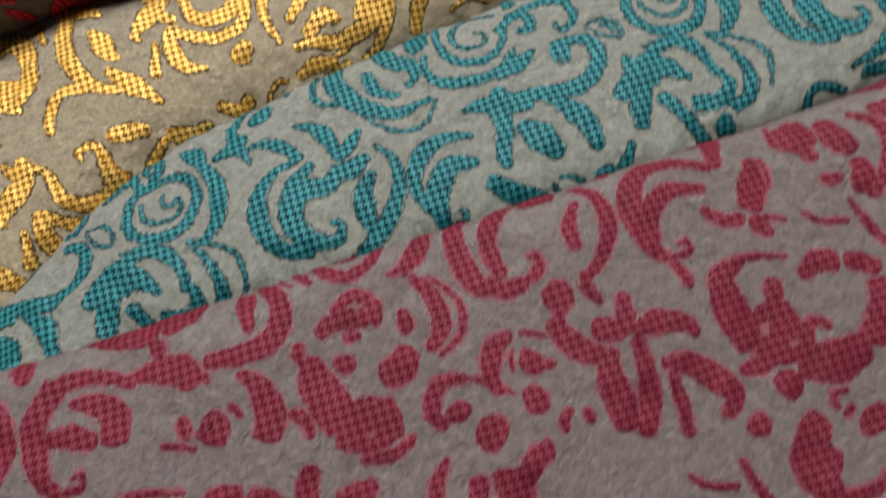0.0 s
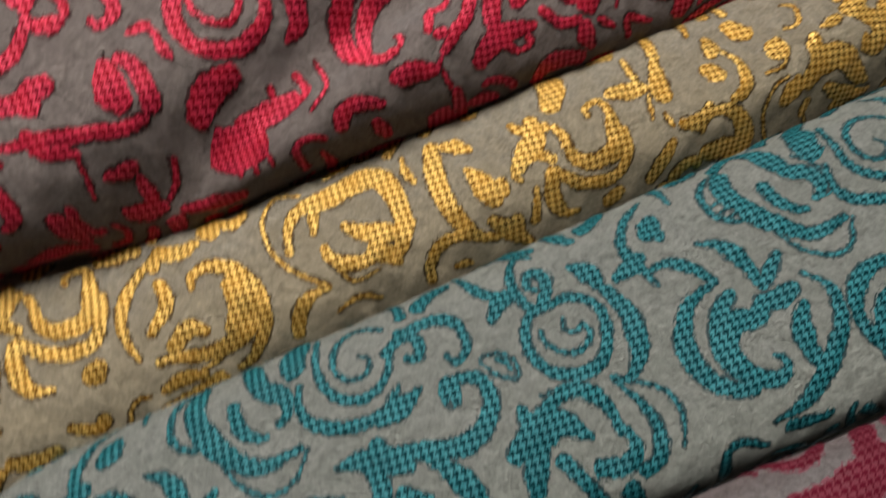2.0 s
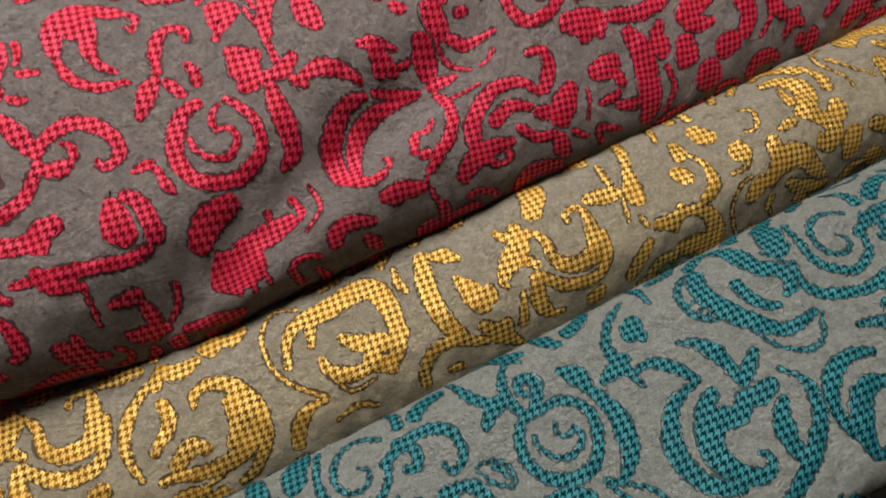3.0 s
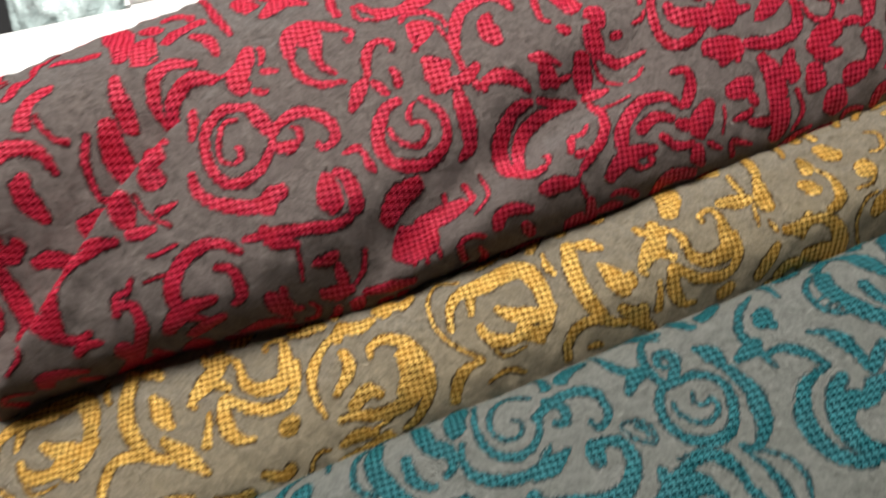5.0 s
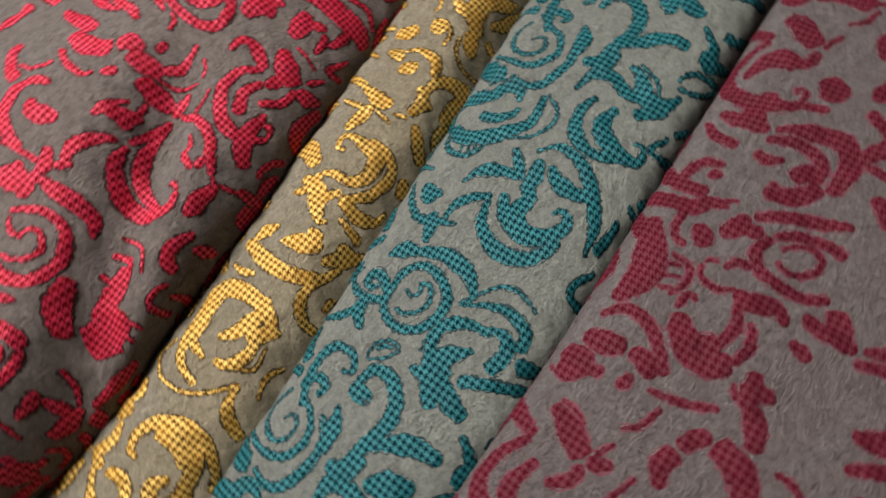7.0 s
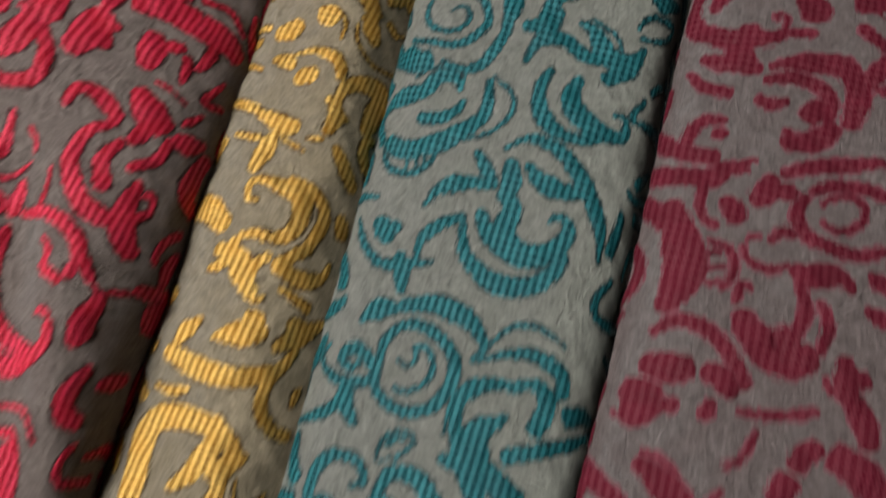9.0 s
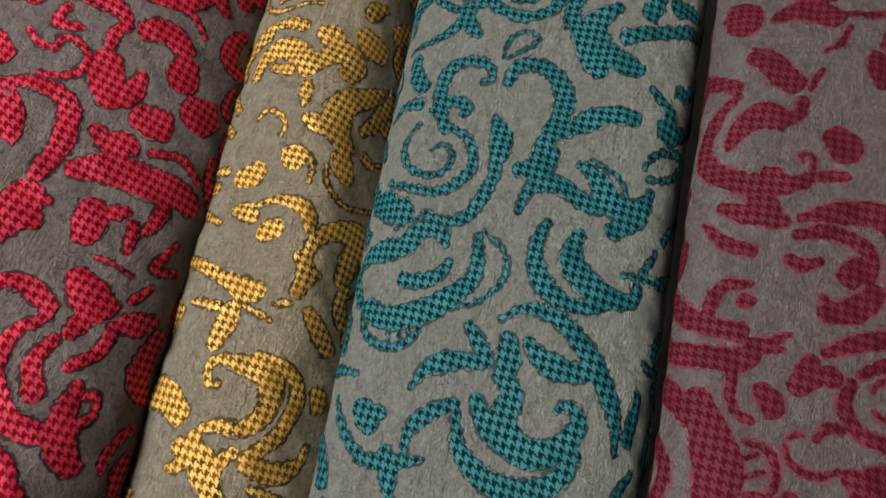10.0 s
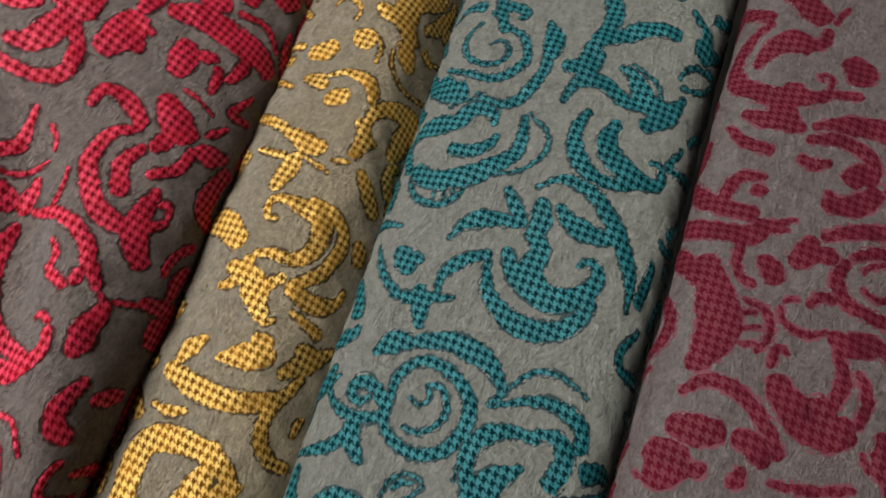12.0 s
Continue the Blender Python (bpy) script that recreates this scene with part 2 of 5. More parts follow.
def red_star_crescent():
    stroke((2.6, 3.6, 4.1, 2.6), (-65.7, -91.9), (-60.7, -85.2), (-53.1, -81.7), (-47.3, -80.3))
    stroke((4.1, 7.4, 6.2), (-47.6, -66.9), (-39, -70.2), (-31.4, -74.6), (-26, -70.7))
    stroke((2.1, 2.6, 1), (-33.3, -64.8), (-32.6, -59.7), (-32.4, -56.5))
    stroke((1.6, 2.7, 1.2), (-26.8, -69.5), (-24, -65.6), (-24.3, -62.4))
    stroke((1.9, 2.4, 1.5), (-46, -62.7), (-40.3, -62.1), (-35.9, -64.4))
    stroke((2.6, 4.6, 5.1, 4.1, 2), (-46.2, -88.8), (-49.4, -100.5), (-44.2, -108.1), (-33.8, -110.3), (-26.4, -107.7))
    stroke((2.2, 4.4, 4.8, 3.1), (-33, -76.4), (-40.8, -90.4), (-37.4, -100.9), (-30.1, -105), (-21.4, -104.9))
    stroke((2.2, 1.7, 1), (-21.1, -104), (-22.4, -99.9), (-25.4, -95.9))


def red_hooked_crescent():
    stroke((3.9, 6.8, 5.9, 3.4), (-35.9, -51.5), (-46.1, -49.6), (-51.9, -42.3), (-48, -26.5))
    stroke((2.6, 2.1, 1), (-48, -26.5), (-44.5, -23.1), (-40.1, -25.3), (-43.1, -27.5))
    stroke((5.4, 4.5, 2.7, 1.8), (-45.7, -38.7), (-36.6, -40.5), (-30.4, -38.8), (-26.1, -33.6))
    stroke((2.2, 3.1, 2.7, 1.8), (-37, -51.2), (-27.8, -48.9), (-23.1, -42.8), (-21.8, -30.3))
    stroke((9.2, 9.2), (-44.5, -46.9), (-46.1, -42.6), (-41.7, -40.9))
    stroke((2.8, 5.2, 4, 2), (-21.8, -21.5), (-18.6, -25.8), (-13, -29.2), (-8.7, -32.8))
    stroke((2.7, 3.1, 3.1, 2.2), (-21.8, -21.5), (-30.5, -20.5), (-36.6, -16.5), (-38.2, -11.7))
    stroke((2.2, 2.2, 1.8), (-38.4, -12.3), (-33.8, -8.1), (-31, -10.1))
    stroke((1.8, 3.1, 3.1), (-23.9, -11.9), (-19.7, -9.7), (-14.7, -10.2))
    stroke((2.3, 3.2, 2.8), (-20.6, -20.7), (-15.9, -17.5), (-12, -15.3))


def red_small_spiral():
    stroke((2, 3.2, 3.2, 3.2, 3.6, 3.6, 2.8), (-10.5, -66.6), (-18.9, -72.8), (-19.4, -83), (-12.5, -90.5), (-1.9, -92.7), (8, -90), (12.1, -83.9), (9.8, -75.5), (2.7, -68.6), (-3.3, -65.2))
    stroke((1.7, 1.7, 1.7, 1.2), (-14.6, -77), (-14.6, -83.4), (-6.6, -86.5), (0.2, -87.6), (4.2, -83.2))
    stroke((1.7, 2.1, 1.7), (4.2, -83.2), (1.9, -79.6), (-2.3, -79.4), (-3.1, -81.4))
    stroke((3.7, 5.3, 5.3), (-20.6, -73.7), (-12.9, -68.8), (-5.9, -65.7))
    stroke((3.6, 3.6, 4.1, 4.1, 3.6, 2.3), (-3.8, -67.1), (-9.9, -60.4), (-12.3, -51.6), (-8.7, -44.3), (-1.6, -40.6), (3.5, -43), (5.4, -48.8))
    stroke((2.2, 2.2, 1.7), (4.7, -43.3), (4.7, -47.5), (0.8, -48.7))
    stroke((3.2, 4.5, 3.2), (-0.3, -66.9), (1.8, -61), (0.3, -55.7))
    stroke((2.1, 2.1, 1.2), (0.3, -55.7), (-5, -54.4), (-7.1, -58.1))


def red_small_leaf():
    stroke((1.4, 2.3, 1.9), (9, -40.2), (8.2, -33.7), (13.2, -30.4))
    stroke((1.7, 3, 1.3), (11.8, -31.2), (17.1, -30.2), (20.7, -28.2))
    stroke((1, 1, 1), (7.3, -38.9), (6.1, -34.3), (7.7, -31.2))


def red_ball_hook():
    stroke((11, 14.1, 11), (21.8, -53.8), (23.4, -48.9), (22.8, -44.3))
    stroke((3.3, 4.5, 4.9, 3.7), (15.2, -45.9), (19.5, -40.7), (29, -39.1), (34.1, -41.5))
    stroke((2.6, 3.4, 3.8, 3.4), (34.1, -41.5), (36.7, -52.5), (35.5, -68.5), (34.3, -78.3))
    stroke((2.6, 3.9, 4.8, 5.2, 3.1), (2.4, -100), (11.5, -99.2), (17.3, -93.9), (22.2, -82.7), (21.8, -74.8), (18.5, -65.3))
    stroke((4.3, 6.5, 6.5), (18.7, -64.4), (20.7, -72.2), (27.5, -76))
    stroke((2.5, 5.3, 3.3), (31, -79.1), (38.6, -75.4), (41.8, -74.7))
    stroke((2.1, 2.5, 1.3), (34.4, -87.8), (34.6, -80.5), (35.6, -74.4))
    stroke((2.4, 3.6, 1.6), (40.5, -76.2), (39.5, -70.1), (41.8, -65.7))


def red_left_blossom():
    stroke((5.8, 9.6, 9.6), (-21.9, -119.5), (-12.2, -115.7), (-1.7, -112.3))
    stroke((4.2, 8.4, 6.3), (-1.7, -118.5), (1.5, -115.3), (-1.4, -111.3))
    stroke((3.1, 2.7, 1.8), (-13.2, -110.7), (-11.3, -107.6), (-9.9, -105.4))
    stroke((5.5, 8, 5.5), (4.3, -128.4), (12.1, -129.1), (18.6, -128.9))
    stroke((3.1, 2.4, 1.2), (14.9, -117.7), (14.4, -113.3), (13, -107.8))
    stroke((3, 4.2, 2.5), (20.1, -131.3), (20.9, -125.5), (20.7, -118.2))
    stroke((1.2, 1.2, 1), (30.4, -125.6), (29.9, -119.8), (28.9, -111.6))
    stroke((1, 1, 1), (35.2, -114.2), (38.7, -119.8), (39.5, -130.4))


def red_left_ring():
    stroke((3.6, 4.6, 5.6, 4.1), (44.9, -143), (46.9, -137.6), (56.8, -137.1), (70.3, -145.2), (95.9, -163.5), (98.6, -170.1))
    stroke((4.3, 7.4, 4.3), (61.8, -150.9), (64.8, -148.6), (73.2, -148.8))
    stroke((2.1, 2.5, 1.7), (51.5, -145.3), (54, -145.5), (56.5, -145.7))


def red_low_crescent():
    stroke((4.8, 7.2, 5.3, 2.9), (65.8, -129.5), (60, -124.3), (55.4, -115.6), (55.3, -103.4))
    stroke((4.7, 4.7, 3.3), (72, -122), (66.3, -112), (63.8, -103.1))
    stroke((5, 8, 4), (85.1, -129), (79.5, -120), (109.9, -124.1))
    stroke((2.4, 3.2, 3.7, 2.8), (41.9, -101.8), (44.6, -95.2), (50.8, -93.6), (57.8, -95.6))
    stroke((2.7, 3.5, 1.9), (48.7, -92.8), (55.8, -93.7), (60.6, -99.7))
    stroke((4, 6, 3), (81, -103), (73.6, -90.1), (73.2, -78))


def red_spiral():
    stroke((3.5, 4.8, 4.8, 3.9, 3.5, 3, 3, 2.6), (-9.5, -10.4), (-6.6, -17.8), (0.9, -22.9), (9.9, -24.3), (18.3, -19.9), (20.3, -10.8), (16.9, -0.8), (10.7, 4.4), (3.1, 4.4), (-4.7, -0.3), (-7.8, -3.9))
    stroke((1.8, 1.8, 1.8, 1.8), (2.6, -9), (3.3, -4.7), (7, -3.1), (11.8, -5.9), (13, -11.7), (8.3, -17), (1.4, -18.9))
    stroke((1.8, 1.8, 1.8), (-6.8, -5.4), (-1.9, -9.3), (4.2, -8.7))
    stroke((3.1, 5.4, 6.2, 4.5, 1.3), (-8.7, 13.5), (-0.4, 13.4), (7.8, 14.3), (14.7, 13.2), (19.9, 7.1))
    stroke((4.7, 9.4, 7), (-23.4, 4.3), (-17.5, 6.7), (-10.2, 8.1))
    stroke((3.4, 4.9, 3.4), (-24.4, 1.8), (-20.4, 8.6), (-19, 14.1))
    stroke((3.2, 6, 2.8), (-10.1, 14.3), (-10.6, 8.2), (-9.7, 2.2))
    stroke((3.1, 4.4, 3.5), (-11.1, 10.7), (-10.9, 18.7), (-17.1, 25.1))


def red_ball_arch():
    stroke((10.5, 13.7, 10.5), (-35.8, -0.4), (-35.9, 3.8), (-32.1, 7))
    stroke((2.1, 2.7, 2.7, 1.6), (-44, -2.2), (-49, 2.4), (-47.8, 10.4), (-40.2, 15.6), (-35.9, 16.7))


def red_fountain():
    stroke((3.4, 4.5, 5.1, 4.5, 2.8), (-23.7, 17.8), (-33.8, 19.6), (-43.7, 25.9), (-47.5, 36.7), (-44.4, 44.1), (-37.2, 46.7))
    stroke((1.4, 1.8, 2.3), (-38.5, 12.7), (-30.1, 16.1), (-19.1, 17.6), (-10.9, 18.7))
    stroke((2.3, 5.9, 6.9, 3.2), (-39.1, 36.4), (-32.4, 33.2), (-26.8, 35), (-21.9, 37.1))
    stroke((3.2, 5.9, 4.5), (-19.1, 21.1), (-13.1, 21.6), (-8.9, 21.5))
    stroke((3.5, 5.3, 4, 2.2), (-7.1, 24.5), (-9, 32), (-6.6, 40.7), (-2.5, 45.6))
    stroke((2.2, 3.1, 1.8), (-8.5, 20.3), (-5.5, 23.5), (-3.2, 26.1))
    stroke((2.3, 4.7, 5.6, 2.8), (-14.4, 46.6), (-13.3, 52.3), (-9, 54.8), (-4.7, 60))
    stroke((2.8, 4, 2.4), (-8.9, 56.5), (-6.6, 53.4), (-4.6, 50.4))
    stroke((1.4, 1.7, 1), (-6, 59.8), (-7.3, 63.2), (-8.3, 66.6))
    stroke((1.4, 1.8, 1.4), (-15, 52.8), (-13.5, 57.3), (-11.2, 62.1))


def red_top_ring():
    stroke((3, 3.7, 5.2), (-63.3, -17.1), (-56.1, -13.6), (-51.9, -0.5))
    stroke((5.4, 6.2, 7.8), (-51.8, -12.1), (-52.8, 2.1), (-61.3, 20.9))
    stroke((2.1, 1.5, 1.3), (-62, -19.6), (-52, -18.9), (-48.5, -10.5))
    stroke((4.7, 5.5, 3.2), (-66.6, 17.3), (-64.8, 24.4), (-64.9, 30.6))


def red_crescent_flower():
    stroke((2.4, 3.4, 4.9, 5.9, 5.4, 3.9, 2.9), (0.1, 46.1), (3.4, 36.6), (10.2, 29.8), (18.1, 26.3), (28.2, 28.4), (34.4, 36.4), (32.3, 44.3))
    stroke((1.9, 1.9, 1.4), (32.3, 44.3), (27.6, 46.1), (25.3, 43.8))
    stroke((2.2, 3.5, 4.8, 4.4), (1.1, 67.6), (2.7, 58.2), (6, 47.1), (12.4, 37.8), (21.6, 33.9), (31.1, 32.5))
    stroke((1.9, 2.7, 1.9), (-0.2, 47.4), (0.5, 56.2), (2, 66.1))
    stroke((2, 3.4, 3.9, 3.9, 2.9), (3.1, 72.1), (12.8, 74.8), (24.4, 72.4), (32.1, 65.3), (38.6, 59))
    stroke((3.1, 2.5, 1.9), (30.2, 55.8), (21.1, 58.6), (20.5, 63.7), (15.9, 67.6))
    stroke((2.5, 3.4, 2.5), (31, 56.9), (30.7, 60), (30.4, 63.2))
    stroke((1.3, 1.3, 1.3), (38.6, 59), (42, 57.1), (45.3, 55.3))
    stroke((4, 6, 4), (43.1, 38.1), (42.3, 46.8), (43.3, 56.9))
    stroke((2.4, 3.3, 1.9), (45.6, 40.8), (45.1, 44.4), (43.7, 49.2))
    stroke((1.4, 1.4, 1.2), (43.6, 58.1), (47.7, 59.4), (52.3, 61))


def red_heart():
    stroke((4.4, 6.3, 5.6), (25.2, -10.3), (31, -22.8), (39, -30.2))
    stroke((12, 16.2, 10.8), (44.9, -28.4), (49.6, -19.1), (51.3, -8.3))
    stroke((6.4, 8.1, 5.8), (41.9, -18.2), (40, -5.9), (36.8, 6.9))
    stroke((2.6, 2.6, 2.1), (27.1, 7), (37, 9.3), (39.5, 3.8))
    stroke((1.2, 1.2, 1.2), (24.8, 14.9), (37, 16.5), (46.1, 8.5))
    stroke((1.8, 2, 1.6), (30.1, -1.9), (33.2, -2.4), (36.4, -3.7))
    stroke((1.5, 1.5, 1.3), (54.4, -21.3), (58.8, -21.4), (62.6, -21.6))
    stroke((1.4, 1.4, 1.2), (56.9, -15.6), (61.3, -15.7), (65.1, -15.9))
    stroke((1.3, 1.3, 1.1), (56.4, -10.6), (60.4, -9.7), (64.2, -9.7))


def red_edge_scroll():
    stroke((4.3, 5.3, 4.8, 2.7), (58.6, 16.9), (50.8, 19.5), (49.5, 25.8), (51.7, 35.3))
    stroke((3.1, 5.1, 3.1), (56.1, 29.1), (60.7, 31.7), (66.8, 34.7))
    stroke((2.8, 2.3, 2.3), (73, 1.7), (60.5, -0.5), (57.4, 5), (59.5, 11.8))
    stroke((8, 10, 5), (58.6, 54.3), (67.5, 57.6), (66.9, 64.6))
    stroke((3.3, 4.9, 2.2), (51.3, 62.4), (59.5, 63.8), (68.2, 66.3))
    stroke((4, 6, 4), (60.6, 66.7), (60.7, 73.5), (61.7, 81))


def red_edge_sprig():
    stroke((2.1, 3.2, 3.2, 2.1), (55.3, -77.5), (60.9, -79.1), (65.6, -76.3), (65.2, -72))
    stroke((1.4, 1.9, 1.4), (57.5, -74.2), (59, -73.6), (61.1, -73.5))
    stroke((2, 3.3, 2.3), (49.2, -63.9), (47.5, -56.2), (45.2, -51.7))
    stroke((2.6, 4.4, 3), (48.5, -53.7), (55.4, -53.2), (60.5, -53.9))
    stroke((3.6, 6.1, 3.6), (60.7, -64.9), (61, -56.4), (60.5, -49))
    stroke((1.7, 1.7, 1.7), (45, -40.5), (53, -43.6), (59, -49))
    stroke((3.4, 6.9, 4.3), (63.9, -46.8), (68.4, -34.1), (72.9, -21.8))


def red_loop_flower():
    stroke((5.7, 8.6, 7.5), (-53.9, 70.9), (-40.2, 69.8), (-30.6, 75))
    stroke((6.6, 8.7, 7.1), (-32.9, 80.9), (-26.9, 81.8), (-24.3, 80.5))
    stroke((2.4, 2.4, 1.9), (-50.2, 62), (-41.6, 57.9), (-30.3, 57.7), (-27.9, 61.7))
    stroke((2.8, 3.9, 2.2), (-26.2, 63.2), (-24.2, 65.9), (-23.3, 69.7))
    stroke((6.2, 7.7, 5.6), (-25.2, 78.7), (-18.5, 78.9), (-13.5, 82.8))
    stroke((1.8, 2.6, 1.5), (-19.1, 86.7), (-19.4, 89.8), (-19.7, 93.5))
    stroke((3.4, 3, 1.7), (-13.6, 81.5), (-9.2, 89.4), (-10.3, 102.2))
    stroke((1.2, 1.2, 1.2), (-13.8, 77.6), (-5.1, 80.7), (1.3, 88.7))
    stroke((1.4, 1.4, 1.4), (0.9, 91.4), (-0.3, 96), (-3.6, 98.7))
    stroke((2.4, 3.8, 2.4), (-46.6, 97), (-39.6, 95.1), (-34.3, 92.8))
    stroke((2.4, 2.9, 1.9), (-43.5, 106.8), (-35.6, 106.2), (-29.4, 103.9))
    stroke((1.4, 1.8, 1.4), (-22.3, 97.8), (-23.9, 103.5), (-27.4, 105.8))


def red_top_crescent():
    stroke((3.2, 6, 6.9, 5.1), (-27.5, 114.8), (-19.9, 120), (-17.6, 129.8), (-16.8, 137.5))
    stroke((4.9, 9.8, 7.3), (-13.1, 134.1), (-18.1, 142.1), (-23.4, 148.7))
    stroke((2.8, 3.2, 1.9), (-17.2, 145.7), (-18.6, 151.1), (-19.5, 156.1))
    stroke((2.5, 3.5, 2), (-35.6, 125.6), (-27.2, 130.2), (-30, 139.5))


def red_far_ball_hook():
    stroke((11.9, 17.3, 12.5), (-21.8, 162.3), (-18.3, 165.2), (-14.5, 167.3))
    stroke((2.8, 4.5, 5, 4.5, 3.9), (-26.5, 173.1), (-15.6, 178.6), (-6.5, 176.4), (-2.5, 165.2), (-3.7, 148.3))
    stroke((4.3, 9.1, 6.7), (-4.8, 126.8), (-3, 138), (-3, 148.6))
    stroke((3.1, 4.7, 2.6), (-0.9, 139.7), (1.2, 137.4), (3.9, 134.5))
    stroke((2.5, 3.1, 2), (-1.8, 144.9), (1.5, 144.5), (4.1, 143.4))
    stroke((4.7, 8, 9.3, 8.7, 6), (1.6, 155.6), (12.7, 161.7), (25.1, 162.9), (36.6, 163.9), (44.1, 160.4))
    stroke((2.3, 4, 3.4), (29.8, 146.1), (32.6, 151.6), (32.6, 160))
    stroke((4.8, 8.1, 4.3), (16.1, 135.1), (15.1, 143.4), (12.1, 151.1))
    stroke((3, 4.2, 2.4), (17, 148), (20.5, 149.2), (24.4, 151.6))
    stroke((2, 2, 1.7), (19.7, 172.3), (31.3, 176.1), (41.6, 170.5))


def red_far_heart():
    stroke((5.1, 8.7, 6.7), (5, 180.5), (-0.2, 189.3), (-3.3, 199.5))
    stroke((2.5, 3, 2.5), (-3.4, 199), (-3.6, 205.2), (-2.3, 211.8))
    stroke((5, 6.9, 5.6), (1, 210.4), (9.8, 215.8), (19.2, 210.9))
    stroke((6.4, 9.3, 8.1), (10, 184), (17.1, 183), (24.2, 184.1))
    stroke((8.4, 12.1, 9), (29.4, 187.3), (30.4, 194.1), (28.6, 200.9))
    stroke((6.3, 8.6, 5.7), (20.7, 197.5), (19.6, 203.6), (18.8, 211.6))
    stroke((3.2, 5.1, 2.8), (7.4, 183), (8.1, 190.1), (9.2, 198.1))
    stroke((1.9, 1.9, 1.6), (-3.4, 223.5), (11.9, 227.6), (20.5, 221.3))
    stroke((7.5, 11.3, 9), (-13.7, 243.8), (-7.2, 246), (0.9, 246))
    stroke((2.6, 3.8, 2.6), (22.6, 235.4), (17.7, 241), (18.8, 248.1))
    stroke((4.1, 5.7, 3.3), (27.7, 243.5), (25.9, 246), (23.1, 247.8))


def red_crescent():
    stroke((2.5, 3.5, 4.1, 5.1, 5.6, 4.6, 2.5), (19.8, 113), (12.6, 102.8), (14, 91.9), (20.9, 83.5), (28.7, 80.3), (38.3, 82.4), (43.8, 90.1))
    stroke((2.3, 2.3, 1.7), (43.8, 90.1), (41.3, 94.2), (37.6, 92.1))
    stroke((2.4, 4.3, 4.7), (23.7, 108), (21.4, 97.9), (27.1, 87.9))
    stroke((2.1, 3.8, 4.8, 3.8), (3.3, 109.3), (3.7, 117.1), (10.6, 118.2), (19.8, 113))
    stroke((4.4, 9.4, 7.2), (17.5, 127.5), (26.8, 121), (34.7, 117.3))
    stroke((2.6, 3.7, 3.2), (29.3, 98.7), (36.1, 105.8), (37.5, 116.9))
    stroke((4, 6.9, 2.9), (36.9, 117), (44.2, 118.2), (50.2, 122))
    stroke((2.1, 2.6, 1.5), (37, 123), (39.8, 127.4), (42.9, 131.6))
    stroke((2.9, 4.8, 2.9), (25.7, 107.1), (27.2, 112.9), (29, 119.4))
    stroke((1.1, 1.1, 1.1), (21, 133.5), (27.9, 133.1), (35.2, 131.4))
    stroke((3.7, 7.3, 5.5), (62, 95.4), (52.2, 102.6), (53.8, 119.3))
    stroke((2.5, 2.5, 1.9), (48.5, 138.9), (40, 137.2), (43.5, 149.1))


def gold_crescent_flower():
    stroke((3, 4.5, 2), (-16.9, -62.3), (-8.8, -71.2), (1.4, -76.5), (12.1, -76.3), (20.7, -73.4))
    stroke((4, 5.5, 2.5), (-7.2, -62.4), (2.8, -60), (13, -68.6))
    stroke((4, 5, 5), (-21.3, -59.8), (-15.4, -61.7), (-10.4, -64))
    stroke((5, 7, 4), (-18.3, -62.2), (-14.6, -52.3), (-17.4, -44.3))
    stroke((3, 4.5, 6, 7, 7, 6, 5, 3), (2.6, -50.1), (-3.5, -48.7), (-4.7, -41.9), (0.4, -33.7), (12.1, -31.1), (22.9, -38.2), (25.2, -51.1), (22.4, -64.4), (23.6, -69.6))
    stroke((6, 8, 6), (1.1, -37.2), (12.5, -35.4), (21.1, -41.7))
    stroke((3, 5, 3), (0.1, -31.5), (10.2, -27.4), (22, -29.5), (32.2, -36.4), (36.6, -44.3))
    stroke((4, 6, 5), (18.1, -48.2), (14.2, -55), (20.5, -63.7))
    stroke((2, 2.2, 1), (22.8, -43.4), (29, -49.3), (30.8, -56))
    stroke((3, 6, 4), (34.2, -72.1), (31.8, -61.7), (33.6, -53.9))


def gold_crescent():
    stroke((2, 3, 4, 7, 7.5, 6, 5, 4, 3), (-14.4, 108.4), (-18.6, 107.8), (-19.5, 114.5), (-10.5, 115.9), (-0.5, 114.2), (1.6, 104.5), (-3, 97.3), (-11.5, 95.7), (-16.5, 93.2))
    stroke((3, 5.5, 4), (-8.3, 120.2), (2.4, 119.1), (10.2, 113), (9, 100.3), (1.5, 89.6), (-1.4, 88.2))
    stroke((5, 9, 1.5), (-23.5, 86.8), (-14, 86.1), (-7, 78.4), (-1.4, 73.7), (1.6, 76.2))
    stroke((2, 6, 4), (-23.5, 78.6), (-17.9, 83), (-16.5, 93.2))
    stroke((5, 6.5, 2), (-1.4, 88.2), (9.8, 86.4), (18.6, 90.5), (20.9, 98.3))
    stroke((4, 4, 3), (-8.1, 82.5), (-5.5, 87.5), (-2.3, 90.9))


